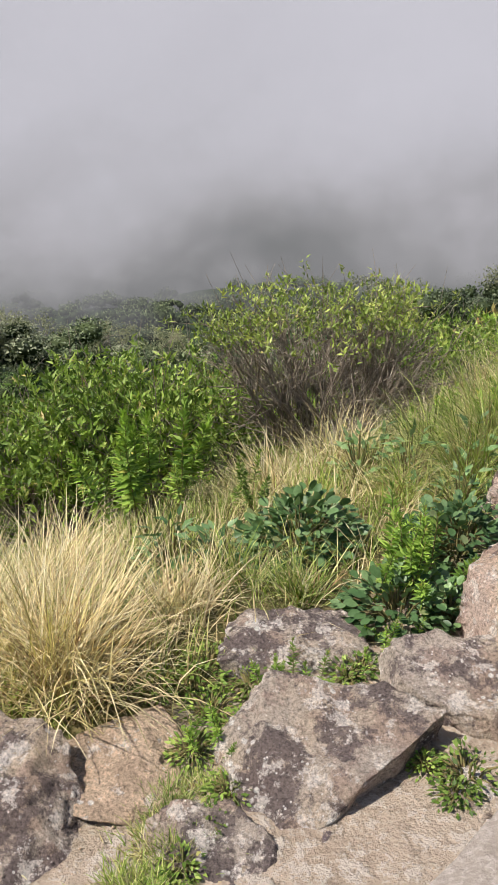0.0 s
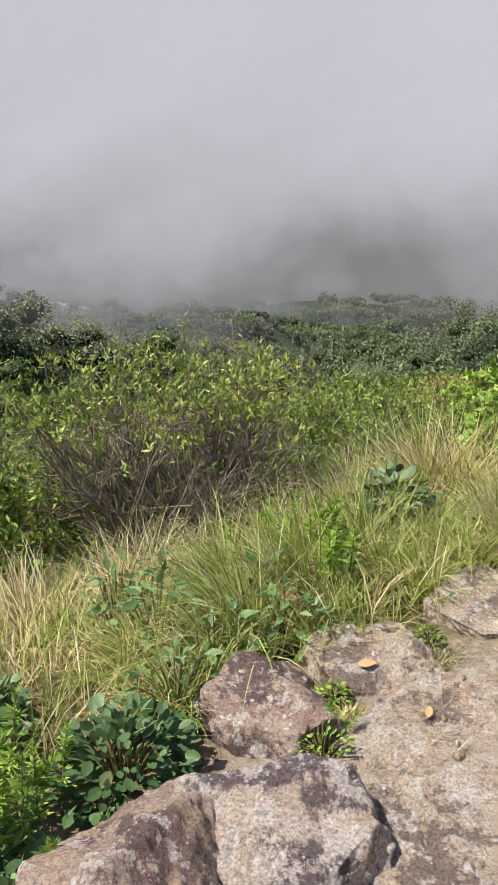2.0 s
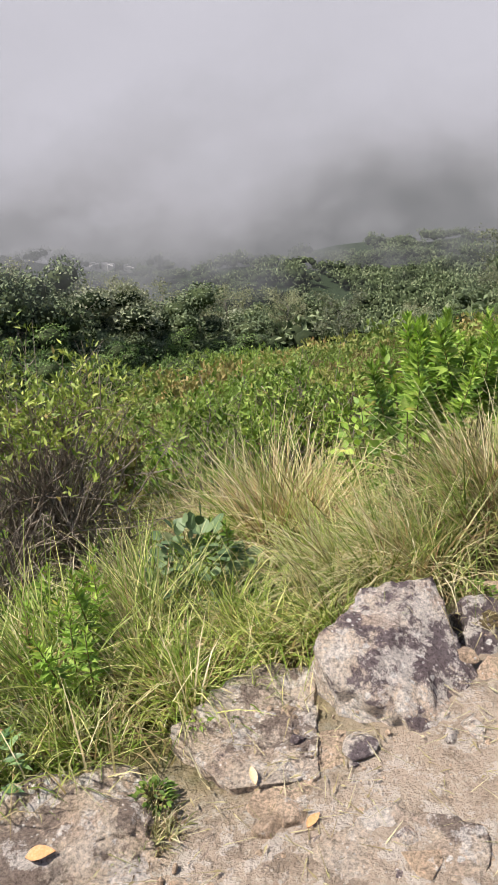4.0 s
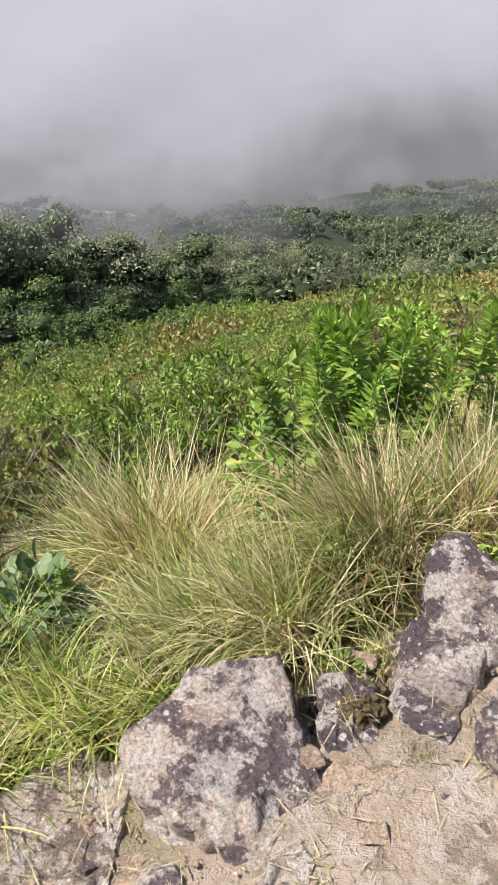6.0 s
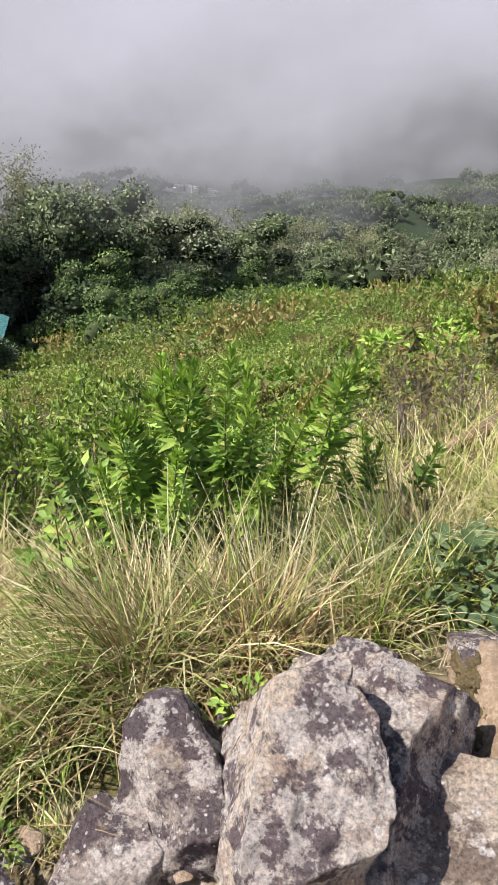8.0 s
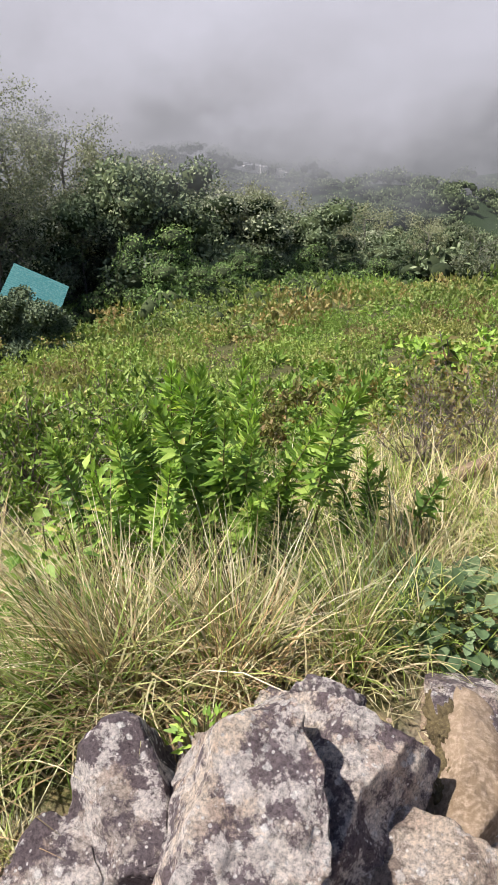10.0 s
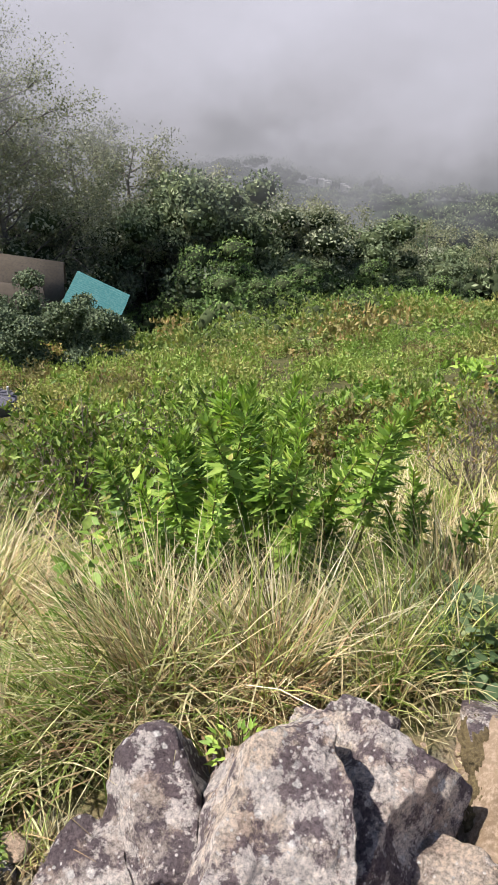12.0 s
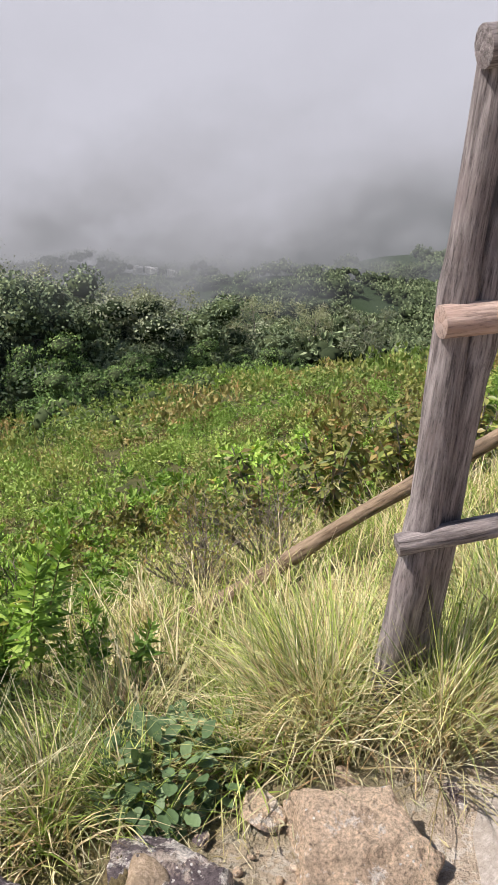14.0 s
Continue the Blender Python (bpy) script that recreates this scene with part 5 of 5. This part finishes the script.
big_tree("single round-topped tree at the end of the meadow", -2.4, 72.0, 6.6, 2.3, 3400, LEAF_AIRY, 308, 18, 1.1, 0.2)
big_tree("dense round bush-tree in front of the house", -16.3, 27.0, 2.4, 1.7, 12000, LEAF_TREE, 309, 12, 1.0, 0.13)
big_tree("dense round bush-tree in front of the house", -14.9, 28.6, 2.2, 1.5, 11000, LEAF_TREE, 310, 12, 1.0, 0.13)

# ---- house, tank, town ----
TEAL = surface("teal_paint", (0.035, 0.155, 0.155), (0.055, 0.19, 0.185), (0.11, 0.24, 0.23), 0.6, 9, 0.45, 0.15, 0.01, False)
VAULT = surface("weathered_roof", (0.105, 0.085, 0.06), (0.15, 0.125, 0.09), (0.075, 0.065, 0.05), 0.5, 8, 0.8, 0.3, 0.02, False)
WALLM = surface("teal_wall", (0.03, 0.10, 0.105), (0.045, 0.125, 0.125), (0.07, 0.15, 0.145), 0.5, 6, 0.7, 0.2, 0.01, False)
TANKM = surface("tank_plastic", (0.06, 0.06, 0.075), (0.10, 0.10, 0.12), (0.16, 0.16, 0.18), 2, 30, 0.5, 0.1, 0.005, False)
WHITE = surface("white_plaster", (0.55, 0.55, 0.54), (0.48, 0.48, 0.46), (0.6, 0.6, 0.6), 0.3, 4, 0.8, 0.1, 0.01, False)


def box(acc, lo, hi):
    lo, hi = np.array(lo, float), np.array(hi, float)
    v = np.array([[lo[0] if i & 1 == 0 else hi[0], lo[1] if i & 2 == 0 else hi[1], lo[2] if i & 4 == 0 else hi[2]] for i in range(8)])
    acc.add(v, [(0, 2, 3, 1), (4, 5, 7, 6), (0, 1, 5, 4), (2, 6, 7, 3), (0, 4, 6, 2), (1, 3, 7, 5)])


def sheet(acc, p, u, v, waves, amp, thick=0.03, steps=6):
    """A corrugated sheet from corner p along u, with ribs parallel to u, across v."""
    p, u, v = (np.array(q, float) for q in (p, u, v))
    nor = unit(np.cross(u, v))
    k = waves * steps + 1
    g = np.linspace(0, 1, k)
    rip = amp * np.sin(g * waves * 2 * np.pi)
    top = p + g[:, None] * v + rip[:, None] * nor
    v4 = np.concatenate([top, top + u, top - nor * thick, top + u - nor * thick])
    i = np.arange(k - 1)
    acc.add(v4, np.concatenate([np.stack([i, i + 1, i + 1 + k, i + k], -1), np.stack([i + 2 * k, i + 3 * k, i + 1 + 3 * k, i + 1 + 2 * k], -1), np.stack([i, i + 2 * k, i + 1 + 2 * k, i + 1], -1), np.stack([i + k, i + 1 + k, i + 1 + 3 * k, i + 3 * k], -1)]))


def vault(acc, a, b, radius, rise, thick=0.12, n=18):
    """A barrel roof along the line a to b."""
    a, b = np.array(a, float), np.array(b, float)
    ax = unit(b - a)
    side = unit(np.cross(ax, (0, 0, 1.0)))
    th = np.linspace(0, np.pi, n)
    rows = []
    for p in (a, b):
        for q in (0, thick):
            rows.append(p + np.cos(th)[:, None] * side * (radius - q) + np.sin(th)[:, None] * np.array([0, 0, 1.0]) * (rise - q))
    v = np.concatenate(rows)
    i = np.arange(n - 1)
    o, inn, o2, in2 = 0, n, 2 * n, 3 * n
    acc.add(v, np.concatenate([np.stack([i + o, i + 1 + o, i + 1 + o2, i + o2], -1), np.stack([i + inn, i + in2, i + 1 + in2, i + 1 + inn], -1), np.stack([i + o, i + inn, i + 1 + inn, i + 1 + o], -1), np.stack([i + o2, i + 1 + o2, i + 1 + in2, i + in2], -1)]))


def house():
    top = thing("house", "low hillside house with teal sheet roof and two brown barrel roofs", "house", Matrix.Translation((-23, 35, -15.5)))
    o = np.array((-23, 35, -15.5))
    acc = Acc()
    f1, f2, f3 = (np.array(q) - o for q in ((-21.92, 38.07, -11.41), (-19.07, 38.36, -12.36), (-18.36, 35.99, -13.06)))
    sheet(acc, f1, f2 - f1, (f3 - f2) * 1.5, 24, 0.03)
    part("sheet_roof", acc.mesh("roof", TEAL, False), top, "corrugated teal metal roof")
    acc = Acc()
    vault(acc, np.array((-29.5, 33.9, -11.5)) - o, np.array((-23.0, 38.4, -13.0)) - o, 2.2, 1.7)
    part("barrel_roof", acc.mesh("roof", VAULT, True), top, "weathered brown barrel roof")
    acc = Acc()
    vault(acc, np.array((-27.5, 29.9, -11.4)) - o, np.array((-21.7, 34.9, -13.0)) - o, 2.0, 1.6)
    part("barrel_roof", acc.mesh("roof", VAULT, True), top, "weathered brown barrel roof")
    acc = Acc()
    box(acc, (-0.9, -1.3, -2), (3.9, 2.6, 2.2))
    part("wall", acc.mesh("wall", WALLM, False), top, "dark teal annex wall")
    acc = Acc()
    ax = unit(np.array((5.8, 5.0, 0)))
    sd2 = np.array((ax[1], -ax[0], 0))
    for c, half, ln in ((np.array((-24.6, 32.4, -16.8)), 1.9, 3.6), (np.array((-26.2, 36.1, -16.8)), 2.1, 3.8)):
        lo = c - o
        v = np.array([lo + ax * sx * ln + sd2 * sy * half + np.array((0, 0, h - sx * 0.75 * (h > 1))) for h in (0, 4.5) for sx, sy in ((-1, -1), (1, -1), (1, 1), (-1, 1))])
        acc.add(v, [(0, 1, 5, 4), (1, 2, 6, 5), (2, 3, 7, 6), (3, 0, 4, 7)])
    part("wall", acc.mesh("wall", WALLM, False), top, "dark teal wall")


house()


def water_tank(x, y, r, h):
    z = land1(x, y)
    top = thing("water_tank", "dark plastic water tank with ribbed lid among shrubs", "water tank", Matrix.Translation((x, y, z - 0.4)))
    prof = [(0, 0), (r, 0), (r, h * 0.3), (r * 1.02, h * 0.32), (r, h * 0.34), (r, h * 0.64), (r * 1.02, h * 0.66), (r, h * 0.68), (r, h * 0.86), (r * 0.95, h * 0.9), (r * 0.3, h), (0, h)]
    k = 40
    a = np.arange(k) * 2 * np.pi / k
    v = np.array([[[p * math.cos(t), p * math.sin(t), q] for t in a] for p, q in prof])
    i, j = np.meshgrid(np.arange(len(prof) - 1), np.arange(k), indexing="ij")
    acc = Acc()
    acc.add(v, np.stack([i * k + j, i * k + (j + 1) % k, (i + 1) * k + (j + 1) % k, (i + 1) * k + j], -1).reshape(-1, 4))
    part("body", acc.mesh("body", TANKM, False), top)
    for t in np.arange(10) * 2 * np.pi / 10:
        acc = Acc()
        c, s = math.cos(t), math.sin(t)
        tube(acc, [(r * 0.25 * c, r * 0.25 * s, h * 1.0), (r * 0.6 * c, r * 0.6 * s, h * 0.96), (r * 0.93 * c, r * 0.93 * s, h * 0.91)], 0.028, 6)
        part("rib", acc.mesh("rib", TANKM), top)
    acc = Acc()
    tube(acc, [(0, 0, h * 0.97), (0, 0, h * 1.07)], r * 0.2, 16, True)
    part("cap", acc.mesh("cap", TANKM), top)
    acc = Acc()
    tube(acc, [(r * 0.5, r * 0.4, h * 0.8), (r * 0.5, r * 0.4, h * 1.2)], 0.03, 8, True)
    part("pipe", acc.mesh("pipe", WHITE), top, "white plastic pipe")


water_tank(-10.3, 18.15, 0.56, 0.95)


def town():
    rng = np.random.default_rng(77)
    for i in range(16):
        x, y = -66 + rng.normal(0, 3.6), 199 + rng.normal(0, 2.6)
        w, d, h = rng.uniform(0.25, 0.7), rng.uniform(0.3, 0.6), rng.uniform(-0.3, 0.1)
        top = thing("town_building", "tiny white building of a distant town in fog", "building", pose(x, y, land1(x, y) + 0.9, 0, 0, rng.uniform(0, 40)), group="distant town")
        acc = Acc()
        box(acc, (-w, -d, -1.2), (w, d, h))
        part("wall", acc.mesh("wall", WHITE, False), top)
        acc = Acc()
        box(acc, (-w, -d, h), (w, d, h + 0.3))
        part("roof", acc.mesh("roof", WHITE, False), top)


town()

# ---- fence and log ----
def pole(name, data_name, a, b, r0, r1, material, parent, label="", seed=1, crook=0.012, sides=14, knots=3):
    """A slightly crooked round pole from a to b; its grain runs along it."""
    rng = np.random.default_rng(seed)
    a, b = Vector(a), Vector(b)
    ln = (b - a).length
    k = 26
    f = np.linspace(0, 1, k)
    ph = rng.uniform(0, 6.28, 4)
    pts = np.stack([crook * np.sin(f * 5 + ph[0]) + crook * 0.5 * np.sin(f * 13 + ph[1]), crook * np.cos(f * 4.3 + ph[2]) + crook * 0.5 * np.sin(f * 11 + ph[3]), f * ln], -1)
    rad = np.interp(f, [0, 1], [r0, r1]) * (1 + 0.05 * np.sin(f * 17 + ph[0]))
    for _ in range(knots):
        c = rng.uniform(0.1, 0.9)
        rad = rad * (1 + 0.14 * np.exp(-(((f - c) / 0.02) ** 2)))
    acc = Acc()
    tube(acc, pts, rad, sides, True)
    q = (b - a).to_track_quat("Z", "Y")
    m = Matrix.Translation(a) @ q.to_matrix().to_4x4()
    if parent is None:
        return m, acc.mesh(data_name, material)
    return part(name, acc.mesh(data_name, material), parent, label, parent.matrix_basis.inverted() @ m)


def fence():
    top = thing("fence", "rustic fence of weathered round poles with two rails", "fence", Matrix.Translation((3.79, 5.49, land1(3.79, 5.49))))
    pole("post", "post", (3.765, 5.50, 0.0), (3.984, 5.50, 1.935), 0.047, 0.040, POST_WOOD, top, "weathered grey post", 1, 0.010)
    pole("post", "post", (3.84, 5.55, 0.0), (4.052, 5.55, 1.945), 0.045, 0.040, POST_WOOD, top, "weathered grey post", 2, 0.010)
    pole("rail", "rail", (3.948, 5.46, 1.958), (5.62, 6.20, 2.03), 0.044, 0.040, POST_WOOD, top, "cracked grey top rail", 7)
    pole("rail", "rail", (3.902, 5.44, 1.405), (5.6, 6.15, 1.43), 0.038, 0.036, RAIL_WOOD, top, "peeled reddish rail", 3)
    pole("rail", "rail", (3.818, 5.44, 0.815), (5.6, 6.1, 1.0), 0.030, 0.03, POST_WOOD, top, "split grey rail", 4, 0.014)
    pole("post", "post", (5.5, 6.2, 0.1), (5.6, 6.22, 1.98), 0.05, 0.045, POST_WOOD, top, "weathered grey post", 5)
    m, data = pole("log", "log", (2.72, 6.01, -0.07), (4.60, 7.23, 0.68), 0.028, 0.036, LOG_WOOD, None, seed=6, crook=0.016, knots=7)
    thing("fallen_log", "fallen slender tree trunk leaning behind the fence", "log", m, data=data)


fence()

# ---- small things on the soil ----
def pebbles():
    rng = np.random.default_rng(12)
    v, t = BALL[2]
    count = 900
    s = np.concatenate([rng.uniform(0.2, 7.2, 500), rng.normal(3.9, 0.35, 200), rng.normal(5.75, 0.3, 200)])
    d = np.concatenate([rng.uniform(0.7, 1.65, 500), rng.normal(1.25, 0.2, 200), rng.normal(1.35, 0.18, 200)])
    x, y = xy(s, d)
    z = land(x, y)
    acc = Acc()
    for i in range(count):
        sz = 0.002 + 0.009 * rng.random() ** 4
        p = v * (1 + 0.25 * np.sin(v @ rng.normal(0, 2, 3) + rng.uniform(0, 6))[:, None]) * rng.uniform(0.6, 1.3, 3) * sz
        acc.add(p + np.array([x[i], y[i], z[i] + sz * 0.3]), t=t)
    thing("gravel", "loose pale gravel on sandy soil", "gravel", kind="stuff", data=acc.mesh("gravel", ROCK_TAN))


pebbles()


def stones():
    """Fist-sized stones bedded between the boulders."""
    rng = np.random.default_rng(15)
    v, t = BALL[3]
    spots = [(s, 1.2 + rng.normal(0, 0.16)) for s in np.concatenate([rng.normal(5.75, 0.32, 34), rng.normal(4.4, 0.45, 26), rng.normal(3.6, 0.3, 10), rng.normal(1.6, 0.4, 8)])]
    for i, (s, d) in enumerate(spots):
        x, y = xy(s, d)
        sz = 0.014 + 0.045 * rng.random() ** 2
        p = v.copy()
        for _ in range(12):
            n = unit(rng.normal(0, 1, 3))
            p = p - np.maximum(p @ n - rng.uniform(0.4, 0.8), 0)[:, None] * n
        p = p * rng.uniform(0.7, 1.3, 3) * np.array([1.2, 1.2, 0.7]) * sz
        acc = Acc()
        acc.add(p, t=t)
        mat = (ROCK_TAN, ROCK_PALE)[i % 2]
        thing("stone", "small angular stone bedded in sandy soil", "stone", pose(x, y, land1(x, y) + sz * 0.1, 0, 0, rng.uniform(0, 360)), group="loose stones", data=acc.mesh("stone", mat, False))


stones()


def dry_leaf(x, y, z, size, turn, tilt, colour, label, ratio=0.5):
    g = np.linspace(0, 1, 7)
    w = np.sin(np.pi * g ** 0.8) * ratio * 0.5 + 0.01
    up = 0.10 * np.sin(g * 3.0)
    v = []
    for a, b, c in zip(g, w, up):
        v += [(a - 0.5, b, c + 0.06), (a - 0.5, 0, c), (a - 0.5, -b, c + 0.06)]
    q = [(3 * i + k, 3 * i + k + 1, 3 * i + k + 4, 3 * i + k + 3) for i in range(6) for k in (0, 1)]
    acc = Acc()
    acc.add(np.array(v) * size, q)
    thing("fallen_leaf", label, "leaf", pose(x, y, top_of(x, y) + z, tilt, 0, turn), data=acc.mesh("leaf", colour))


ORANGE = surface("dead_leaf_orange", (0.62, 0.30, 0.12), (0.5, 0.26, 0.12), (0.66, 0.42, 0.22), 30, 150, 0.6, 0.2, 0.002, False)
STRAW = surface("dead_leaf_straw", (0.66, 0.5, 0.28), (0.56, 0.42, 0.25), (0.72, 0.62, 0.42), 30, 150, 0.6, 0.2, 0.002, False)
RUST = surface("dead_leaf_rust", (0.42, 0.2, 0.12), (0.36, 0.16, 0.1), (0.5, 0.3, 0.2), 30, 150, 0.6, 0.2, 0.002, False)
dry_leaf(1.422, 3.202, 0.004, 0.065, 20, 0, ORANGE, "dry orange leaf curled on bare rock", 0.6)
dry_leaf(1.596, 3.044, 0.004, 0.055, 80, 0, ORANGE, "dry orange leaf lying on bedrock", 0.4)
dry_leaf(1.85, 3.453, 0.004, 0.06, 110, 0, STRAW, "pale straw-coloured dry leaf on sandy soil", 0.3)
dry_leaf(1.163, 3.526, 0.10, 0.08, 10, 25, RUST, "rust-brown dead leaf caught in grass", 0.4)
dry_leaf(1.62, 3.92, 0.06, 0.06, 40, 20, STRAW, "pale dry leaf caught in grass", 0.4)
dry_leaf(2.0, 3.35, 0.004, 0.05, 60, 0, ORANGE, "dry orange leaf on sandy soil", 0.4)


def litter():
    rng = np.random.default_rng(14)
    s = np.concatenate([rng.normal(3.9, 0.5, 320), rng.normal(5.7, 0.4, 420), rng.uniform(0.5, 7, 360)])
    d = np.concatenate([rng.normal(1.3, 0.2, 320), rng.normal(1.5, 0.16, 420), rng.uniform(1.1, 1.9, 360)])
    x, y = xy(s, d)
    n = len(x)
    base = np.stack([x, y, land(x, y) + 0.012], -1)
    a = rng.uniform(0, 6.28, n)
    acc = Acc()
    leaves(acc, LANCE, base, np.stack([np.cos(a), np.sin(a), rng.uniform(-0.05, 0.2, n)], -1), rng.uniform(0.01, 0.035, n), rng.uniform(0.003, 0.007, n), rng, 1.5)
    blades(acc, base, a, rng.uniform(0.03, 0.11, n), rng.uniform(1.35, 1.55, n), rng.uniform(-0.1, 0.2, n), rng.uniform(0.001, 0.0028, n), rng, 3)
    thing("litter", "dry straw and leaf litter on bare soil", "litter", kind="stuff", data=acc.mesh("litter", GRASS_DRY))


litter()
